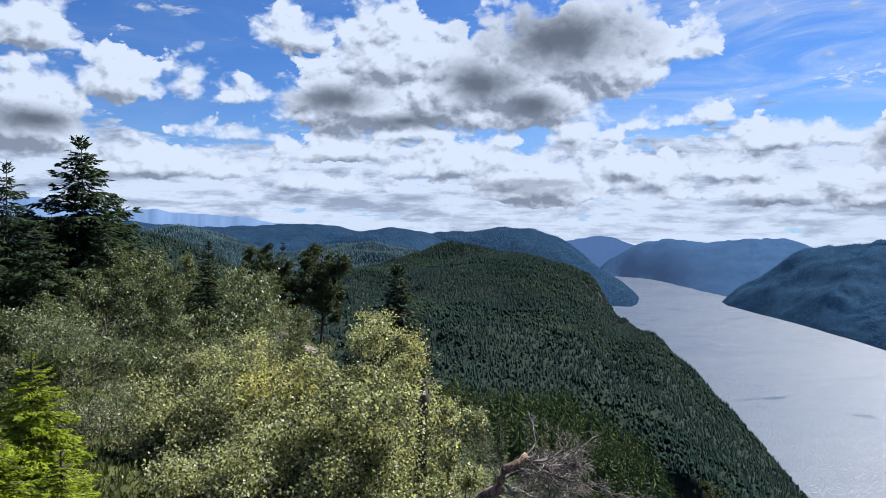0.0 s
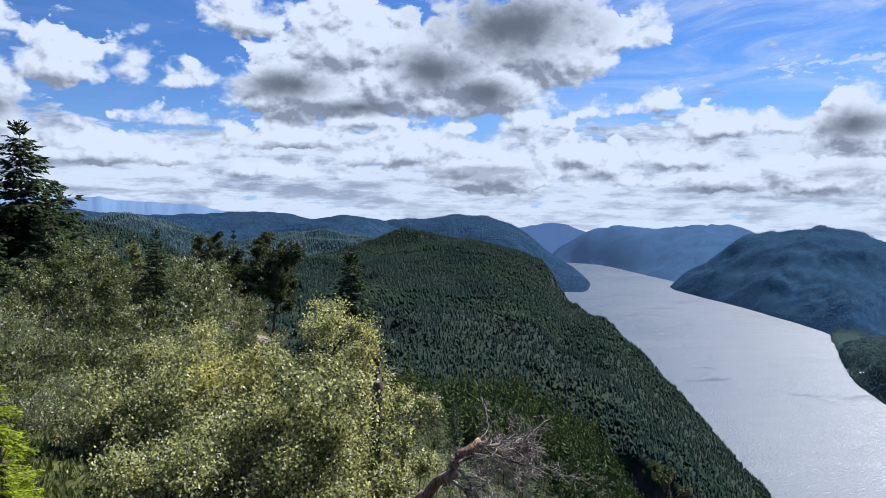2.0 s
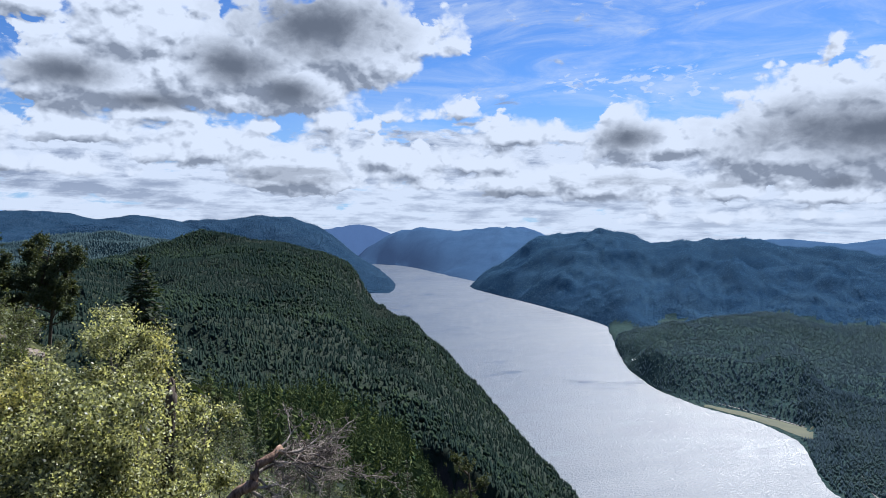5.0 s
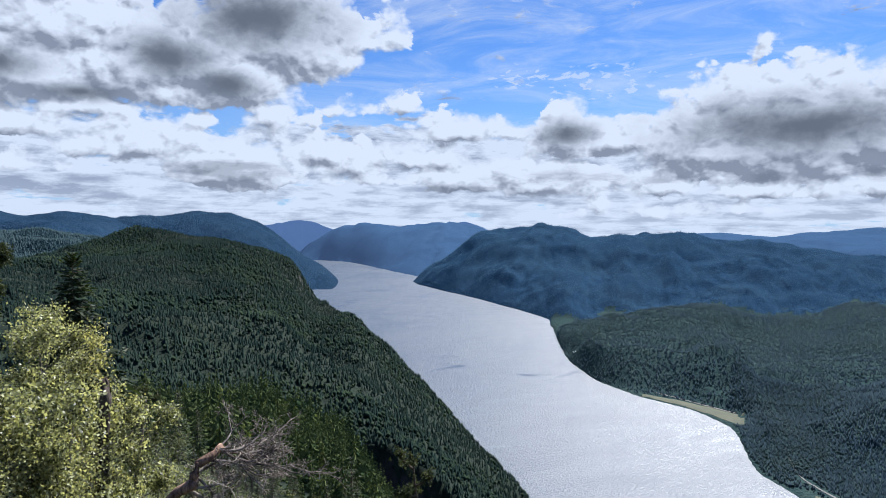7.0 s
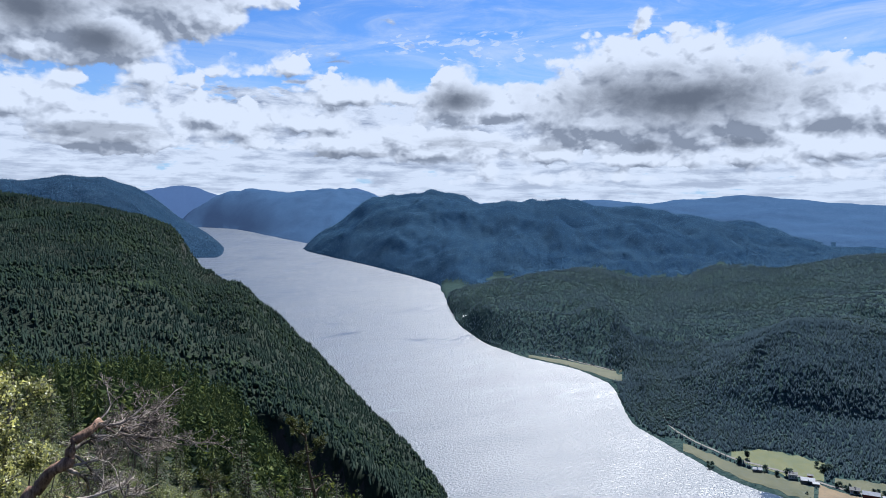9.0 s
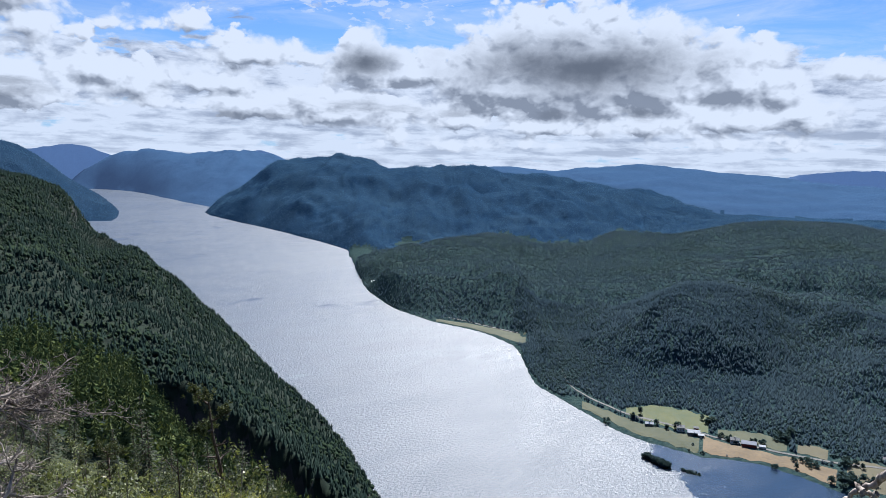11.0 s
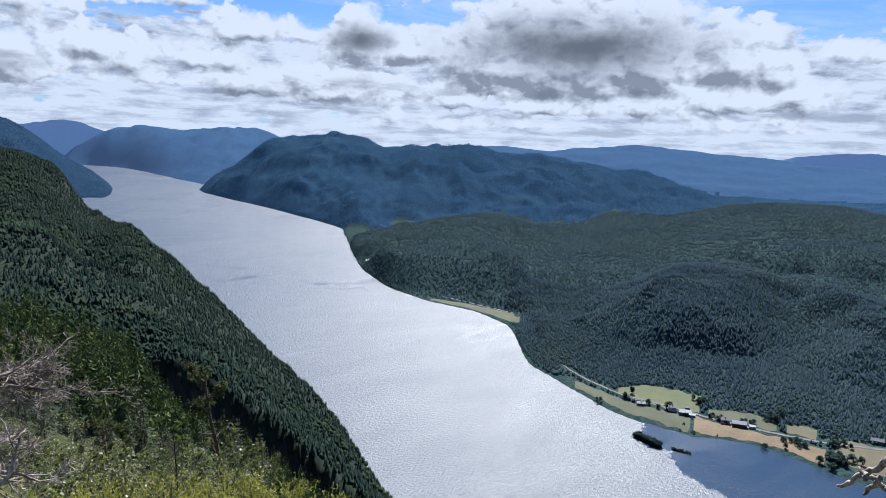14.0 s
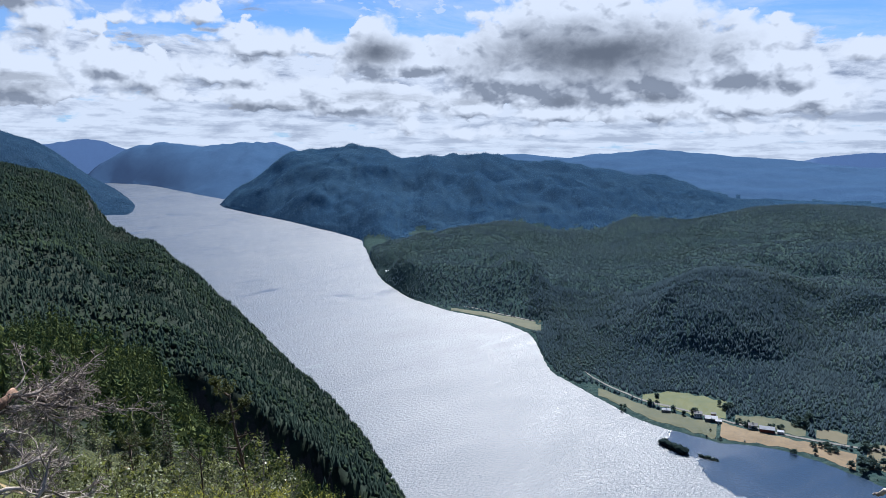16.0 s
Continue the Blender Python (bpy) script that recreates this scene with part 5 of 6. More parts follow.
def make_pine(name, seed, high, wide, label, group="", boughs=20, first=0.25, lean=(0.0, 0.0), dead=0.0, n=12, needle=1.0):
    """A mountain pine: bent stem, crooked boughs with tufts of needles, some boughs bare."""
    rng = np.random.default_rng(seed)
    stem = limb(rng, (0, 0, -0.4), (lean[0], lean[1], 1), high + 0.4, 0.06, 8, 0.03)
    wood, tufts = Wood(), []
    r0 = 0.016 * high + 0.02
    wood.add(stem, np.linspace(r0, r0 * 0.2, len(stem)), 7)
    for i in range(boughs):
        t = first + (1 - first) * (i + rng.uniform(0, 1)) / boughs
        p, _ = along(stem, t)
        a = i * 2.4 + rng.uniform(-0.4, 0.4)
        reach = wide * (1.1 - 0.55 * t) * rng.uniform(0.55, 1.1)
        arm = limb(rng, p, (math.cos(a), math.sin(a), rng.uniform(-0.1, 0.5)), reach, 0.16, 6, 0.06)
        wood.add(arm, np.linspace(r0 * 0.35, 0.006, len(arm)), 5)
        bare_bough = rng.uniform(0, 1) < dead
        for j in range(9):
            q, d = along(arm, rng.uniform(0.3, 1.0))
            tw = limb(rng, q, d / np.linalg.norm(d) + rng.normal(0, 0.7, 3) + np.array([0, 0, 0.3]), reach * 0.3, 0.2, 3)
            wood.add(tw, (0.006, 0.005, 0.004, 0.003), 3)
            if not bare_bough:
                tufts += [tw[-1], tw[-2], tw[1], tw[-1] + rng.normal(0, 0.1, 3), tw[-2] + rng.normal(0, 0.1, 3), tw[1] + rng.normal(0, 0.1, 3)]
    if tufts:
        c = np.repeat(np.array(tufts), n, 0)
        d = rng.normal(0, 1, c.shape) + np.array([0, 0, 0.35])
        d /= np.linalg.norm(d, axis=1)[:, None]
        acr = np.cross(d, rng.normal(0, 1, c.shape))
        acr /= np.linalg.norm(acr, axis=1)[:, None]
        ln = rng.uniform(0.10, 0.2, (len(c), 1)) * (0.6 + 0.12 * high) * needle
        v = np.stack([c, c + d * ln * 0.4 + acr * ln * 0.14, c + d * ln, c + d * ln * 0.4 - acr * ln * 0.14], 1).reshape(-1, 3)
    ob = tagged(new(name), label, "pine", group)
    attach(ob, "trunk", wood.mesh("trunk", MAT_SPRUCE_BARK))
    if tufts:
        attach(ob, "crown", mesh_from("crown", v, np.arange(len(v)).reshape(-1, 4), MAT_PINE_NEEDLE))
    return ob


def stand_at(ob, b, r, turn=0.0, sink=0.0):
    x, y = polar(b, r)
    ob.location = (x, y, ground_height(x, y) - sink)
    ob.rotation_euler = (0, 0, radians(turn))
    return ob


def tall_to(b, r, el):
    """How high a tree at that place must be for its top to show at that elevation."""
    x, y = polar(b, r)
    return EYE + r * math.tan(radians(el)) - ground_height(x, y)


# spruces on the shoulder behind the birches
GROVE = "spruces on the shoulder of the knoll"
stand_at(make_spruce("spruce_tree", 11, tall_to(-26.9, 38, 7.3), 3.5, 60, MAT_TREE_NEEDLE, "tall dark spruce with ragged drooping boughs", GROVE, 0.05, 1.6, 0.35), -26.9, 38)
stand_at(make_spruce("spruce_tree", 12, tall_to(-31.6, 36, 5.3), 2.4, 44, MAT_TREE_NEEDLE, "slim dark spruce beside the tallest one", GROVE, 0.05, 1.3, 0.35), -31.6, 36)
stand_at(make_spruce("spruce_tree", 24, tall_to(-24.6, 39, 2.6), 2.5, 36, MAT_TREE_NEEDLE, "dark spruce pressed against the tallest one", GROVE, 0.03, 1.4, 0.35), -24.6, 39)
stand_at(make_spruce("spruce_tree", 25, tall_to(-28.9, 37, 2.2), 2.4, 36, MAT_TREE_NEEDLE, "shaded spruce between two taller ones", GROVE, 0.03, 1.4, 0.35), -28.9, 37)
stand_at(make_spruce("spruce_tree", 13, tall_to(-29.6, 33, 0.8), 1.9, 30, MAT_TREE_NEEDLE, "bushy dark spruce in the grove", GROVE, 0.03, 1.3), -29.6, 33)
stand_at(make_spruce("spruce_tree", 14, tall_to(-25.2, 35, 1.2), 1.9, 30, MAT_TREE_NEEDLE, "dark spruce half hidden by birches", GROVE, 0.03, 1.3), -25.2, 35)
stand_at(make_spruce("spruce_tree", 15, tall_to(-33.5, 34, 2.0), 2.2, 32, MAT_TREE_NEEDLE, "broad dark spruce at the grove's edge", GROVE, 0.03, 1.3), -33.5, 34)
stand_at(make_spruce("spruce_tree", 16, tall_to(-18.3, 24, -0.2), 0.95, 44, MAT_TREE_NEEDLE, "young spruce with an open pointed crown", GROVE, 0.12, 1.4, 0.3), -18.3, 24)
stand_at(make_spruce("spruce_tree", 17, tall_to(-3.5, 40, -2.0), 2.9, 72, MAT_TREE_NEEDLE, "tall narrow spruce standing alone below the ledge", "", 0.05, 1.5, 0.3), -3.5, 40)
stand_at(make_spruce("spruce_tree", 18, tall_to(-12.75, 44, -0.3), 1.1, 34, MAT_TREE_NEEDLE, "thin spruce top behind the pines", GROVE, 0.1, 1.2), -12.75, 44)
stand_at(make_spruce("spruce_tree", 19, tall_to(-22.0, 40, -0.8), 1.7, 30, MAT_TREE_NEEDLE, "dark spruce behind the birches", GROVE, 0.03, 1.2), -22.0, 40)
stand_at(make_spruce("young_spruce", 21, tall_to(-30.3, 6.6, -8.0), 0.62, 34, MAT_LIME_NEEDLE, "young lime-green spruce with fresh shoots", "", 0.02, 9.0, 0.25, "spruce", 0.5), -30.3, 6.6)
stand_at(make_spruce("young_spruce", 22, tall_to(-28.3, 5.2, -15.0), 0.50, 24, MAT_LIME_NEEDLE, "low lime-green spruce sapling in the heath", "", 0.02, 9.0, 0.3, "spruce", 0.5), -28.3, 5.2)
stand_at(make_spruce("young_spruce", 23, tall_to(-33.0, 5.6, -12.0), 0.55, 28, MAT_LIME_NEEDLE, "bright young spruce with dense boughs", "", 0.02, 9.0, 0.3, "spruce", 0.5), -33.0, 5.6)

# pines on the rock
PINES = "pines on the rock ledge"
stand_at(make_pine("pine_tree", 31, tall_to(-14.3, 40, -1.5), 1.7, "dark wind-bent pine on the rock ledge", PINES, 22, 0.30), -14.3, 40)
stand_at(make_pine("pine_tree", 32, tall_to(-11.3, 41, -1.4), 2.4, "dark pine with a flat spreading crown", PINES, 24, 0.42, (0.05, 0)), -11.3, 41)
stand_at(make_pine("pine_tree", 33, tall_to(-10.0, 42, -2.0), 2.0, "rusty dark pine with dead lower boughs", PINES, 20, 0.42, (0.1, 0), 0.25), -10.0, 42)
stand_at(make_pine("pine_tree", 34, tall_to(-13.0, 42, -2.3), 1.9, "dense dark pine in the middle of the group", PINES, 20, 0.3), -13.0, 42)

# birches, from the grove to the thicket in front
BIRCHES = "birches in the thicket"
for seed, b, r, el, spread, count, leaf, mat, label in (
        (38, -20.4, 31, -1.6, 1.5, 7200, 0.11, MAT_GREEN_LEAF, "leafy green birch beside the young spruce"),
        (41, -23.2, 29, -0.9, 1.6, 7800, 0.11, MAT_GREEN_LEAF, "leafy green birch between the spruces"),
        (42, -21.8, 28, -1.9, 1.3, 7200, 0.11, MAT_GREEN_LEAF, "bright green birch beside the young spruce"),
        (43, -25.6, 26, -2.6, 1.5, 6900, 0.11, MAT_GREEN_LEAF, "green birch under the tall spruce"),
        (44, -16.2, 28, -6.6, 1.3, 6300, 0.10, MAT_GREEN_LEAF, "low green birch by the young spruce"),
        (45, -22.0, 21, -4.6, 1.4, 7800, 0.085, MAT_GREEN_LEAF, "dense green birch bush"),
        (46, -18.8, 22, -7.6, 1.3, 6900, 0.085, MAT_GREEN_LEAF, "dense green birch bush"),
        (48, -28.4, 23, -4.4, 1.5, 6000, 0.09, MAT_GREEN_LEAF, "green birch filling the gap under the spruces"),
        (49, -29.8, 14, -7.4, 1.1, 6000, 0.07, MAT_GREEN_LEAF, "bushy green birch behind the young spruce"),
        (40, -24.6, 17, -7.0, 1.2, 6000, 0.07, MAT_GREEN_LEAF, "bushy dark green birch above the path"),
        (39, -21.4, 15, -8.2, 1.1, 6000, 0.065, MAT_GREEN_LEAF, "low green birch above the path"),
        (47, -31.6, 20, -4.6, 1.5, 7800, 0.085, MAT_GREEN_LEAF, "yellow-green birch at the grove's edge")):
    stand_at(make_birch("birch_tree", seed, tall_to(b, r, el), spread, int(count * 1.4), leaf * 0.78, mat, label, "birch", BIRCHES, 2, 0.05), b, r)
for seed, b, r, el, spread, count, leaf, label in (
        (51, -27.3, 16, -5.4, 1.0, 5200, 0.055, "grey-green willow bush, soft and rounded"),
        (52, -26.2, 10, -11.2, 0.62, 4200, 0.036, "small grey-leaved willow beside the path"),
        (53, 1.9, 13, -16.4, 0.75, 4600, 0.042, "soft grey-green willow on the slope"),
        (54, -15.2, 26, -7.6, 1.0, 3600, 0.07, "greyish bush below the rock ledge"),
        (55, -23.5, 13, -10.6, 0.8, 3600, 0.05, "grey-green bush near the path")):
    stand_at(make_birch("willow_bush", seed, tall_to(b, r, el), spread, count, leaf, MAT_WILLOW_LEAF, label, "willow", "willow bushes", 4, 0.1, None, (0, 0), 0.0, 0.42), b, r)
for seed, b, r, el, spread, count, leaf, mat, label, stems in (
        (61, -6.4, 8.2, -7.2, 0.85, 11480, 0.051, MAT_BIRCH_LEAF, "birch with yellowing sunlit leaves at its top", 1),
        (62, -2.6, 7.4, -10.6, 0.98, 17397, 0.051, MAT_BIRCH_LEAF, "birch with large glossy leaves round a broken stump", 2),
        (63, -9.0, 9.2, -6.9, 0.80, 9020, 0.050, MAT_BIRCH_LEAF, "slender birch with yellow-green top shoots", 1),
        (64, -12.4, 8.6, -9.0, 1.06, 17397, 0.050, MAT_YELLOW_LEAF, "bushy birch with pale yellow-green leaves", 2),
        (65, -16.0, 9.4, -9.2, 1.06, 16123, 0.050, MAT_BIRCH_LEAF, "bushy birch with glossy grey-green leaves", 2),
        (66, -19.6, 8.8, -10.2, 1.00, 15274, 0.050, MAT_BIRCH_LEAF, "low birch beside the bare path", 3),
        (67, -13.8, 6.4, -14.0, 0.94, 15274, 0.047, MAT_BIRCH_LEAF, "low leafy birch in front of the thicket", 3),
        (68, -8.4, 6.6, -13.6, 0.94, 15274, 0.047, MAT_BIRCH_LEAF, "leafy birch with a dark thin stem", 1),
        (69, -0.9, 7.6, -13.4, 0.50, 6560, 0.051, MAT_BIRCH_LEAF, "birch bough with broad bright leaves", 1),
        (70, -18.0, 6.6, -15.5, 0.81, 11881, 0.046, MAT_BIRCH_LEAF, "low birch scrub above the heath", 3),
        (73, -4.4, 8.6, -8.4, 0.80, 9020, 0.050, MAT_YELLOW_LEAF, "birch with sunlit yellow-green shoots", 2),
        (74, -10.8, 8.0, -9.4, 0.85, 9840, 0.050, MAT_BIRCH_LEAF, "birch with glossy leaves in the thicket", 2),
        (75, -15.0, 7.6, -12.0, 0.80, 8200, 0.050, MAT_BIRCH_LEAF, "leafy birch low in the thicket", 3),
        (76, -5.6, 6.6, -12.5, 0.70, 7380, 0.050, MAT_BIRCH_LEAF, "leafy birch in front of the stump", 2),
        (71, -10.8, 13.5, -9.4, 1.25, 15523, 0.057, MAT_GREEN_LEAF, "green birch in the middle of the thicket", 2),
        (72, -17.0, 14.0, -7.4, 1.25, 15523, 0.057, MAT_BIRCH_LEAF, "grey-green birch in the middle of the thicket", 2)):
    stand_at(make_birch("birch_tree", seed, tall_to(b, r, el), spread, int(count * 1.6), leaf * 0.72, mat, label, "birch", BIRCHES, stems, 0.12), b, r)


# broken stump among the birch leaves
def make_stump():
    rng = np.random.default_rng(81)
    b, r = -2.75, 7.7
    x, y = polar(b, r)
    high = tall_to(b, r, -12.2)
    pts = limb(rng, (0, 0, -0.3), (0.02, 0, 1), high + 0.3, 0.02, 14)
    rad = np.linspace(0.075, 0.05, 15)
    v, f = tube(pts, rad, 12)
    v = v + 0.010 * np.stack([fractal(v[:, 0] * 60, v[:, 2] * 8 + i, 2.0, 3, 3 + i) for i in range(3)], -1)
    top = np.arange(len(v) - 12, len(v))
    v[top, 2] += rng.uniform(-0.10, 0.12, 12)
    v = np.concatenate([v, [pts[-1] - np.array([0, 0, 0.14])]])
    cap = np.array([[top[i], top[(i + 1) % 12], len(v) - 1, len(v) - 1] for i in range(12)])
    ob = tagged(new("tree_stump", mesh_from("stump", v, np.concatenate([f, cap[:, :4]]), MAT_SNAG, True)), "dark broken dead stump standing in the birch leaves", "stump")
    ob.location = (x, y, ground_height(x, y))


def dead_limb(wood, rng, start, way, length, r0, depth, bend=0.22, sides=6, up=0.0):
    """A gnarled bare limb that forks again and again."""
    pts = limb(rng, start, way, length, bend, 7, up)
    wood.add(pts, np.linspace(r0, max(r0 * 0.45, 0.003) if depth else 0.0026, 8), sides)
    if depth:
        for _ in range(rng.integers(4, 7)):
            p, d = along(pts, rng.uniform(0.2, 1.0))
            o = d / np.linalg.norm(d) + rng.normal(0, 0.75, 3) * np.array([1.0, 1.0, 0.30])
            dead_limb(wood, rng, p, o, length * rng.uniform(0.32, 0.6), r0 * 0.42, depth - 1, bend, 4 if depth == 1 else 5, up)
    return pts


def point(b, r, el):
    return np.array([r * math.sin(radians(b)), r * math.cos(radians(b)), EYE + r * math.tan(radians(el))])


def make_dead_pine():
    """The leaning dead pine: a thick crooked trunk, then a tangle of grey twigs."""
    rng = np.random.default_rng(90)
    line = np.array([point(0.2, 5.6, -23.4), point(1.8, 5.5, -21.6), point(2.95, 5.5, -20.5), point(4.1, 5.5, -19.75), point(4.6, 5.52, -18.9), point(5.5, 5.55, -17.95), point(6.4, 5.6, -17.35), point(7.2, 5.65, -17.6), point(7.9, 5.7, -18.0)])
    root = line[0].copy()
    root[2] = ground_height(root[0], root[1]) - 0.15
    fine = np.concatenate([[root], line])
    t = np.linspace(0, len(fine) - 1, 34)
    pts = np.stack([np.interp(t, np.arange(len(fine)), fine[:, i]) for i in range(3)], -1)
    pts += np.stack([fractal(t * 3, t * 0 + i, 2.0, 3, 20 + i) for i in range(3)], -1) * 0.030
    rad = np.interp(t, (0, 2, 5, 7, 9), (0.060, 0.044, 0.034, 0.028, 0.012)) * (1 + 0.30 * fractal(t * 5, t * 0, 2.0, 3, 40))
    ob = tagged(new("dead_pine"), "leaning dead pine with peeling red trunk and grey twigs", "dead tree")
    trunk = Wood()
    trunk.add(pts, rad, 10)
    attach(ob, "trunk", trunk.mesh("trunk", MAT_PINE_DEAD), "crooked red-brown trunk with flaking bark")
    for start, way, length, r0, depth in (
            (line[6], (0.7, 0.0, -0.14), 0.40, 0.012, 3), (line[7], (0.7, -0.12, -0.16), 0.38, 0.012, 3), (line[7], (0.7, 0.15, -0.14), 0.42, 0.011, 3), (line[8], (0.7, -0.2, -0.1), 0.36, 0.011, 3), (line[8], (0.7, 0.1, -0.18), 0.38, 0.011, 3), (line[8], (0.6, -0.3, -0.08), 0.30, 0.010, 3),
            (line[4], (0.55, 0.1, -0.35), 0.39, 0.015, 3), (line[5], (0.5, 0.3, -0.1), 0.43, 0.010, 3), (line[3], (0.5, 0.2, -0.5), 0.43, 0.017, 3), (line[3], (0.6, -0.1, -0.25), 0.47, 0.012, 3), (line[7], (0.6, 0.3, -0.30), 0.50, 0.012, 3), (line[8], (0.7, 0.0, -0.30), 0.50, 0.012, 3),
            (line[8], (0.8, -0.1, -0.12), 0.46, 0.011, 3), (line[5], (0.7, -0.1, -0.42), 0.52, 0.012, 3), (line[6], (0.8, 0.2, -0.40), 0.55, 0.012, 3), (line[4], (0.8, 0.0, -0.50), 0.55, 0.012, 3)):
        w = Wood()
        dead_limb(w, rng, start, way, length, r0, depth, 0.24)
        attach(ob, "branch", w.mesh("branch", MAT_TWIG), "tangled grey-brown dead twigs")
    return ob


def make_dead_branches(name, seed, specs, label, mat=None):
    rng = np.random.default_rng(seed)
    ob = tagged(new(name), label, "dead branch")
    for start, way, length, r0, depth, bend in specs:
        w = Wood()
        dead_limb(w, rng, np.array(start), way, length, r0, depth, bend)
        attach(ob, "branch", w.mesh("branch", mat or MAT_FALLEN))
    return ob


make_stump()
make_dead_pine()
make_dead_branches("fallen_branch", 95, (
    (point(5.6, 4.4, -25.6), (0.6, 0.1, 0.14), 0.42, 0.014, 3, 0.16), (point(5.2, 4.5, -24.6), (0.6, 0.1, 0.02), 0.42, 0.013, 3, 0.16), (point(5.0, 4.5, -23.4), (0.6, 0.0, 0.06), 0.40, 0.013, 3, 0.18),
    (point(5.4, 4.4, -26.4), (0.6, 0.1, 0.05), 0.40, 0.012, 3, 0.16), (point(5.0, 4.6, -22.2), (0.6, 0.1, -0.02), 0.36, 0.011, 3, 0.18)), "bleached dead branches lying in the heath")
# gnarled silver branch reaching in over the lake side
def make_silver_branch():
    rng = np.random.default_rng(97)
    ob = tagged(new("silver_branch"), "gnarled silver-grey dead branch with broken tips", "dead branch")
    for line, r0, r1 in ((((79.5, -16.8), (76.5, -18.7), (74.6, -20.3), (73.6, -21.4), (72.6, -22.4), (71.6, -23.2), (70.9, -23.7)), 0.026, 0.007),
                         (((79.5, -22.4), (76.6, -22.2), (75.2, -22.9), (74.0, -23.2), (73.2, -22.8), (72.8, -22.5)), 0.020, 0.009),
                         (((75.0, -21.4), (74.4, -20.8), (74.1, -20.1), (74.6, -19.6)), 0.014, 0.006), (((72.6, -22.8), (72.3, -22.3), (72.0, -22.2)), 0.014, 0.006),
                         (((73.4, -22.5), (72.8, -23.3), (72.5, -23.9)), 0.012, 0.005)):
        fine = np.array([point(b, 3.2 + 0.03 * i, e) for i, (b, e) in enumerate(line)])
        t = np.linspace(0, len(fine) - 1, 8 * len(fine))
        pts = np.stack([np.interp(t, np.arange(len(fine)), fine[:, i]) for i in range(3)], -1)
        pts += np.stack([fractal(t * 4, t * 0 + i, 2.0, 3, 70 + i) for i in range(3)], -1) * 0.007
        rad = np.linspace(r0, r1, len(t)) * (1 + 0.30 * fractal(t * 6, t * 0, 2.0, 3, 77))
        w = Wood()
        w.add(pts, np.maximum(rad, 0.003), 9)
        attach(ob, "branch", w.mesh("branch", MAT_DEAD))


make_silver_branch()


# low juniper in front, at the camera's feet
def make_juniper(seed, b, r, el, wide, label):
    """A sprawling juniper: many stems fan out to a low domed top, feathered with short needles."""
    rng = np.random.default_rng(seed)
    wood, sv = Wood(), []
    high = max(0.3, tall_to(b, r, el))
    for i in range(95):
        a, u = rng.uniform(0, 6.28), rng.uniform(0, 1)
        q = wide * math.sqrt(u)
        tip = np.array([q * math.cos(a), q * math.sin(a), high - 0.30 * u + rng.normal(0, 0.05)])
        way = tip / np.linalg.norm(tip)
        arm = tip[None] * np.linspace(0, 1, 6)[:, None] ** np.array([[1.5, 1.5, 0.9]])
        arm[0, 2] -= 0.1
        wood.add(arm, np.linspace(0.011, 0.002, 6), 3)
        for j in range(15):
            c, d = along(arm, 1.0 - 0.62 * rng.uniform(0, 1) ** 1.5)
            o = way + np.array([math.cos(a), math.sin(a), 0.2]) * 0.5 + rng.normal(0, 0.5, 3)
            tw = limb(rng, c, o, rng.uniform(0.06, 0.13), 0.15, 3, -0.08)
            n = 24
            s = rng.uniform(0, 2.99, n)
            i0 = s.astype(int)
            f = (s - i0)[:, None]
            p = tw[i0] * (1 - f) + tw[i0 + 1] * f
            dv = o / np.linalg.norm(o) * 0.9 + rng.normal(0, 0.55, (n, 3))
            dv /= np.linalg.norm(dv, axis=1)[:, None]
            acr = np.cross(dv, rng.normal(0, 1, (n, 3)))
            acr /= np.linalg.norm(acr, axis=1)[:, None]
            ln = rng.uniform(0.013, 0.024, n)[:, None]
            sv.append(np.stack([p, p + dv * ln * 0.4 + acr * ln * 0.14, p + dv * ln, p + dv * ln * 0.4 - acr * ln * 0.14], 1).reshape(-1, 3))
    v = np.concatenate(sv)
    ob = tagged(new("juniper_bush"), label, "juniper", "junipers at the edge of the lookout")
    attach(ob, "stem", wood.mesh("stem", MAT_SPRUCE_BARK))
    attach(ob, "foliage", mesh_from("foliage", v, np.arange(len(v)).reshape(-1, 4), MAT_JUNIPER))
    stand_at(ob, b, r)


for seed, b, r, el, wide in ((101, 8.6, 3.9, -26.8, 0.36), (102, 13.6, 4.0, -26.8, 0.38), (103, 18.4, 4.0, -27.2, 0.36), (104, 23.0, 4.1, -27.8, 0.36), (105, 27.0, 4.1, -28.4, 0.32), (106, 30.6, 4.1, -29.4, 0.28), (107, 4.5, 3.9, -28.4, 0.32)):
    make_juniper(seed, b, r, el, wide, "yellow-green juniper bush sprawling over the rock")

# scrub and young trees on the slope just below
SLOPE = "young birches on the slope"
b1 = make_birch("birch_tree", 111, 3.2, 1.0, 1500, 0.115, MAT_GREEN_LEAF, "young green birch on the steep slope", "birch", SLOPE, 2, 0.1)
b2 = make_birch("birch_tree", 112, 3.6, 1.1, 1500, 0.115, MAT_WILLOW_LEAF, "pale green young birch on the steep slope", "birch", SLOPE, 2, 0.1)
s1 = make_spruce("spruce_tree", 113, 5.5, 1.25, 26, MAT_TREE_NEEDLE, "slim spruce on the slope below the lookout", "spruces on the slope", 0.05, 0.55, 0.3)
s2 = make_spruce("spruce_tree", 114, 7.0, 1.35, 30, MAT_TREE_NEEDLE, "tall slim spruce on the slope below the lookout", "spruces on the slope", 0.05, 0.55, 0.3)
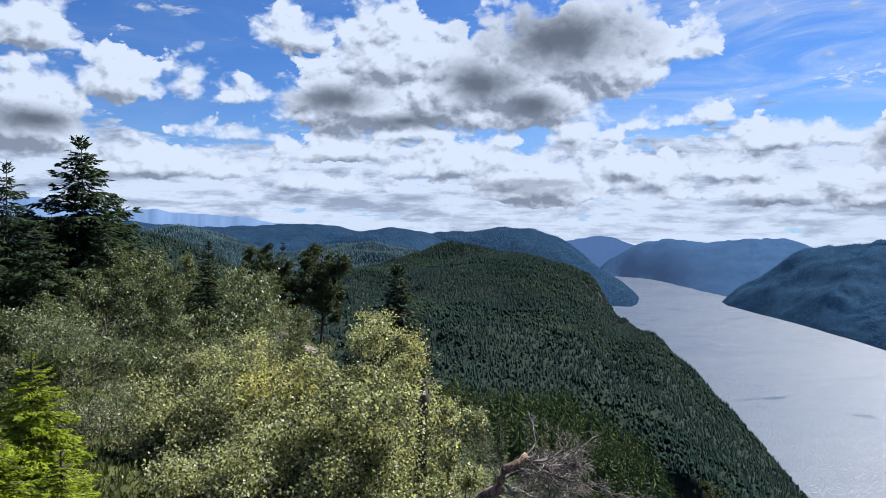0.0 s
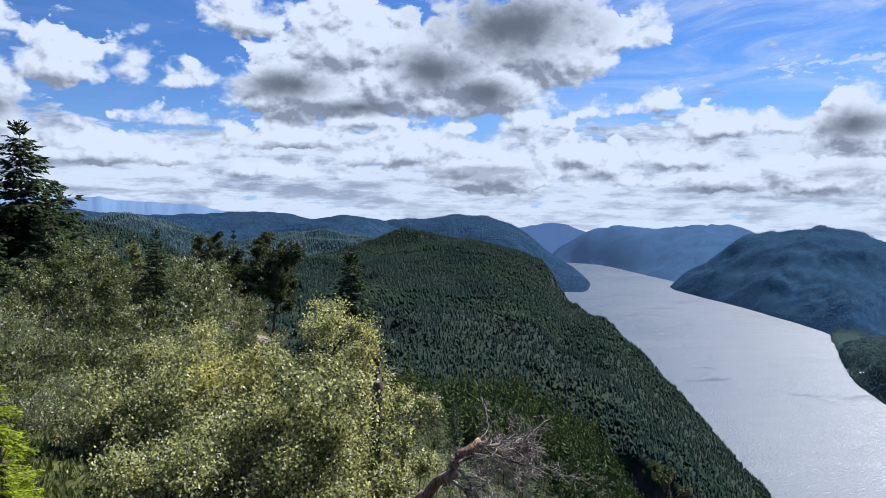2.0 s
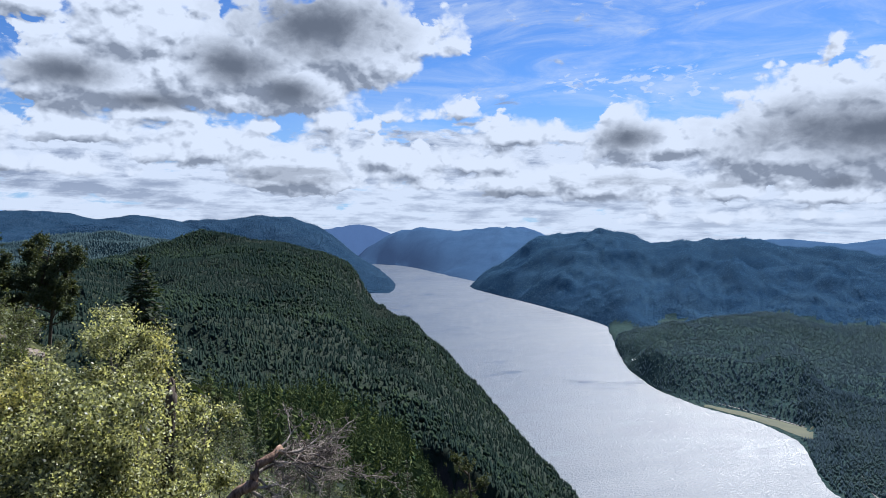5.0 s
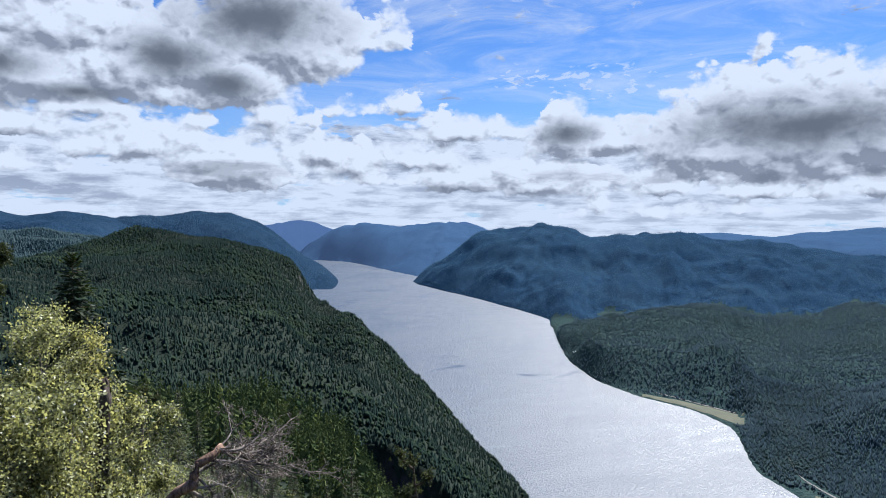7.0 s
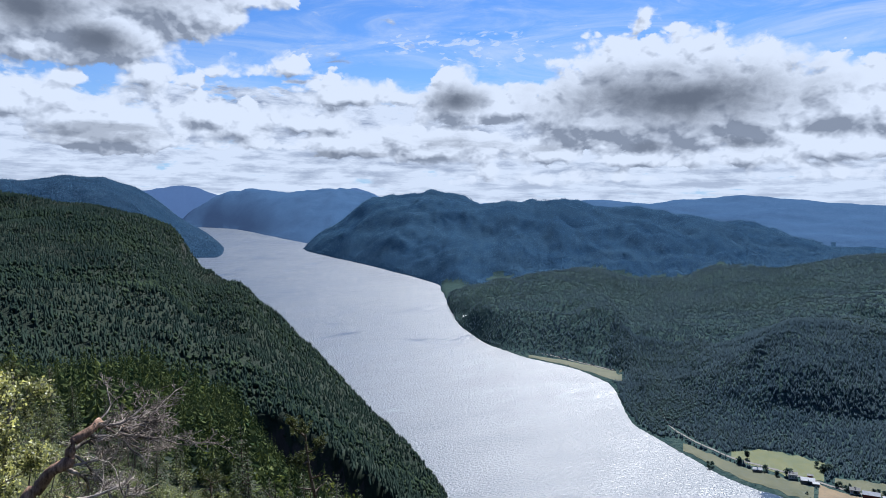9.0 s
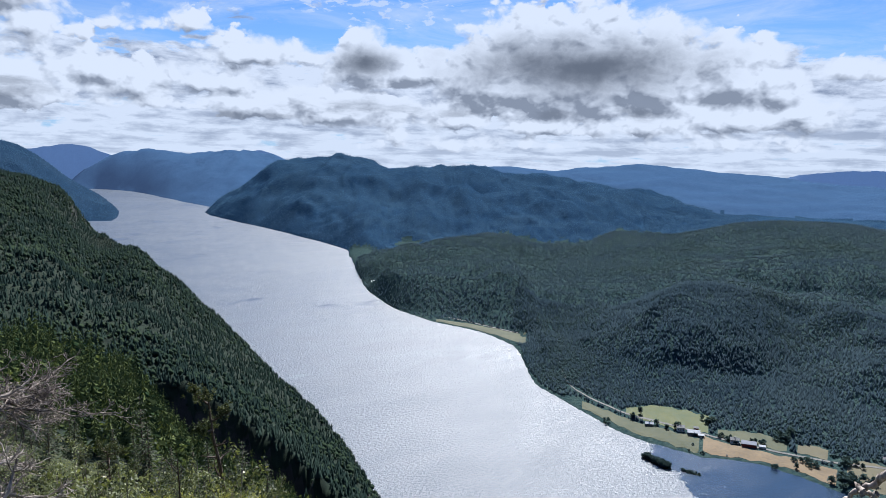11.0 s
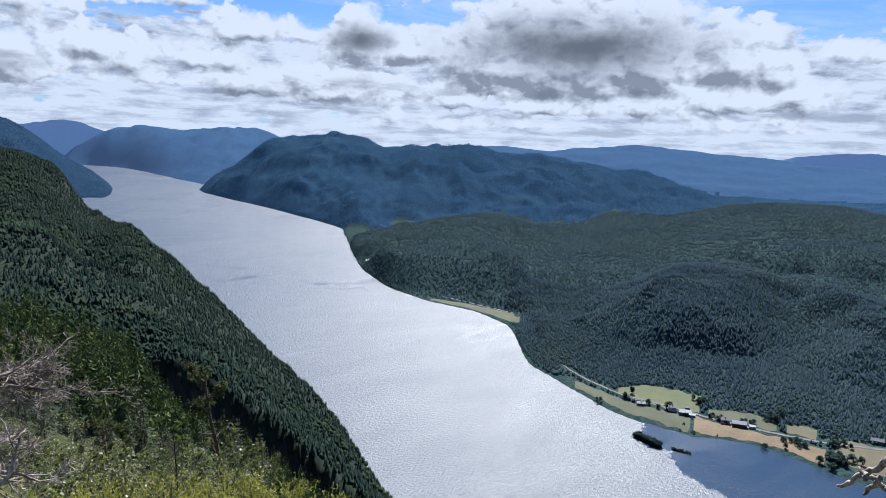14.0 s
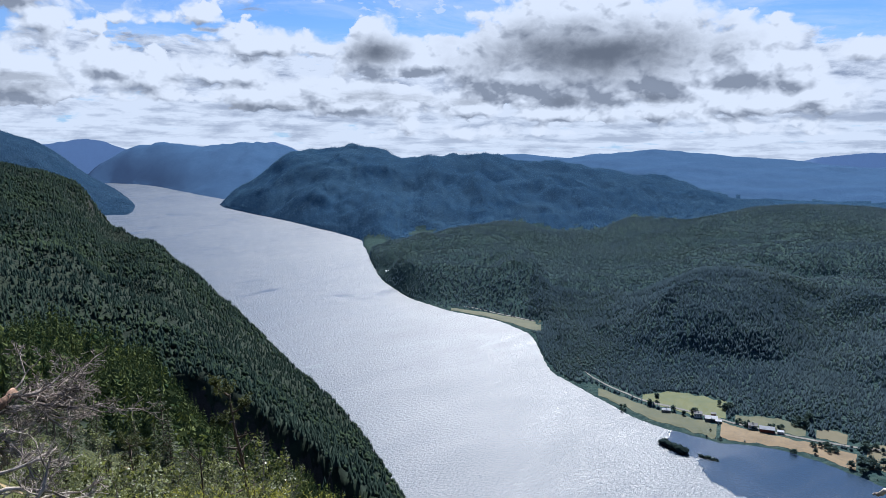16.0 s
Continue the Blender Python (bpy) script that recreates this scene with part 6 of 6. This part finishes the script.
p1 = make_pine("pine_tree", 115, 5.5, 1.5, "thin pine with sparse tufts on the slope", "pines on the slope", 16, 0.35, (0.05, 0.05), 0.3, 5, 0.8)
srng = np.random.default_rng(7)
used = set()


def scatter_copies(src, count, b0, b1_, r0, r1, size0, size1):
    for i in range(count):
        b, r = srng.uniform(b0, b1_), math.sqrt(srng.uniform(r0 * r0, r1 * r1))
        x, y = polar(b, r)
        k = srng.uniform(size0, size1)
        m = Matrix.LocRotScale((x, y, ground_height(x, y)), Euler((srng.normal(0, 0.03), srng.normal(0, 0.03), srng.uniform(0, 6.28))), (k, k, k * srng.uniform(0.9, 1.15)))
        if src.name in used:
            c = copy_thing(src, m)
            c.matrix_basis = m
        else:
            used.add(src.name)
            src.matrix_basis = m


scatter_copies(b1, 22, 5, 25, 15, 40, 0.45, 0.85)
scatter_copies(b2, 24, 5, 25, 13, 46, 0.45, 0.85)
scatter_copies(b1, 16, -3, 28, 42, 92, 1.0, 1.6)
scatter_copies(b2, 14, -3, 28, 45, 92, 1.0, 1.6)
scatter_copies(s1, 30, -4, 26, 30, 100, 0.8, 1.3)
scatter_copies(s2, 30, -6, 26, 45, 110, 0.8, 1.3)
scatter_copies(p1, 14, -2, 29, 22, 75, 0.7, 1.1)

stand_at(make_pine("pine_tree", 118, tall_to(23.5, 19, -18.4), 1.0, "half-dead pine with bare grey boughs on the slope", "pines on the slope", 16, 0.2, (0, 0), 0.6, 16, 0.45), 23.5, 19)

# low bushes on and round the rock ledge
LEDGE = "bushes on the rock ledge"
b3 = make_birch("birch_bush", 116, 1.5, 0.75, 1000, 0.10, MAT_GREEN_LEAF, "low green birch bush on the rock ledge", "birch", LEDGE, 1, 0.05)
b4 = make_birch("birch_bush", 117, 1.3, 0.75, 1000, 0.10, MAT_WILLOW_LEAF, "low grey-green bush on the rock ledge", "willow", LEDGE, 2, 0.05)
scatter_copies(b3, 14, -18, -6, 24, 38, 0.6, 1.1)
scatter_copies(b4, 12, -17, -9, 24, 37, 0.6, 1.0)
scatter_copies(b3, 14, -17.5, -11.5, 26, 37, 0.9, 1.4)
scatter_copies(b4, 12, -17.5, -11.5, 25, 36, 0.9, 1.4)
scatter_copies(b3, 8, -21, -14, 20, 32, 0.7, 1.1)
scatter_copies(b4, 8, -21, -14, 20, 32, 0.7, 1.1)

# dead pole
make_dead_branches("dead_pole", 121, ((point(19.15, 21.0, -27.5), (0.01, 0.0, 1.0), 1.75, 0.035, 1, 0.03),), "thin dead pole standing on the slope", MAT_SNAG)


# bare rock on the ledge and along the path
def make_rock(seed, b, r, sx, sy, sz, label, mat):
    rng = np.random.default_rng(seed)
    bm = bmesh.new()
    bmesh.ops.create_icosphere(bm, subdivisions=4, radius=1.0)
    for v in bm.verts:
        n = noise.fractal(v.co * 1.3 + Vector((seed, 0, 0)), 1.0, 2.0, 4)
        c = max(-1, min(1, noise.noise(v.co * 2.2 + Vector((0, seed, 0)))))
        v.co = v.co * (1 + 0.28 * n + 0.10 * round(c * 3) / 3)
        v.co = Vector((v.co.x * sx, v.co.y * sy, v.co.z * sz))
    me = bpy.data.meshes.new("rock")
    bm.to_mesh(me)
    bm.free()
    me.materials.append(mat)
    ob = tagged(new("rock", me), label, "rock", "rocks on the ledge")
    stand_at(ob, b, r, rng.uniform(0, 360), sz * 0.25)


MAT_ROCK = surface("lichen_rock", (0.075, 0.062, 0.052), (0.23, 0.185, 0.155), 1.6, 0.9, 9.0, 0.8, 0.05)
for seed, b, r, sx, sy, sz in ((1, -12.1, 31, 0.9, 0.6, 0.25), (2, -13.2, 33.5, 0.8, 0.6, 0.3), (3, -11.3, 34, 0.7, 0.5, 0.25), (4, -14.6, 29, 0.5, 0.4, 0.2)):
    make_rock(seed, b, r, sx, sy, sz, "pale pinkish bare rock with lichen", MAT_ROCK)
make_rock(8, -20.6, 11.5, 0.35, 0.3, 0.2, "small dark mossy rock by the path", MAT_ROCK)


# heath and grass on the knoll
def make_heath(name, count, b0, b1, r0, r1, tall, width, mat, label, seed, bunch=5, clear=0.0):
    rng = np.random.default_rng(seed)
    b, r = rng.uniform(b0, b1, count), rng.uniform(r0, r1, count)
    x, y = r * np.sin(np.radians(b)), r * np.cos(np.radians(b))
    patch = fractal(x, y, 1.6, 3, seed)
    ok = patch > clear
    x, y = x[ok], y[ok]
    z = height(x, y)
    x, y, z = (np.repeat(v, bunch) for v in (x, y, z))
    n = len(x)
    c = np.stack([x + rng.normal(0, 0.03, n), y + rng.normal(0, 0.03, n), z - 0.03], -1)
    d = rng.normal(0, 0.55, (n, 3)) + np.array([0, 0, 1.0])
    d /= np.linalg.norm(d, axis=1)[:, None]
    a = np.cross(d, rng.normal(0, 1, (n, 3)))
    a /= np.linalg.norm(a, axis=1)[:, None]
    h = (tall * rng.uniform(0.5, 1.3, n))[:, None]
    v = np.stack([c, c + d * h * 0.5 + a * width, c + d * h, c + d * h * 0.5 - a * width], 1).reshape(-1, 3)
    me = mesh_from(name, v, np.arange(len(v)).reshape(-1, 4), mat)
    tagged(new(name, me), label, "heath", kind="stuff")


MAT_GRASS = foliage("dry_grass", (0.060, 0.058, 0.018), (0.185, 0.165, 0.065), 0.5, 0.3, 0.7, 0.1, upward=0.4)
MAT_HEATH = foliage("dark_heath", (0.018, 0.028, 0.008), (0.070, 0.082, 0.022), 0.5, 0.25, 0.7, 0.1, upward=0.4)
make_heath("grass", 9000, -40, 32, 2.2, 22, 0.16, 0.006, MAT_GRASS, "dry yellow-green grass on the knoll", 201, 6, -0.1)
make_heath("heather", 8000, -40, 32, 2.2, 44, 0.13, 0.016, MAT_HEATH, "low dark heather and bilberry scrub", 202, 6, -0.35)
make_heath("bilberry_scrub", 15000, -40, 30, 3.2, 14, 0.11, 0.009, MAT_HEATH, "low olive-green bilberry scrub between the bushes", 203, 6, -1.6)
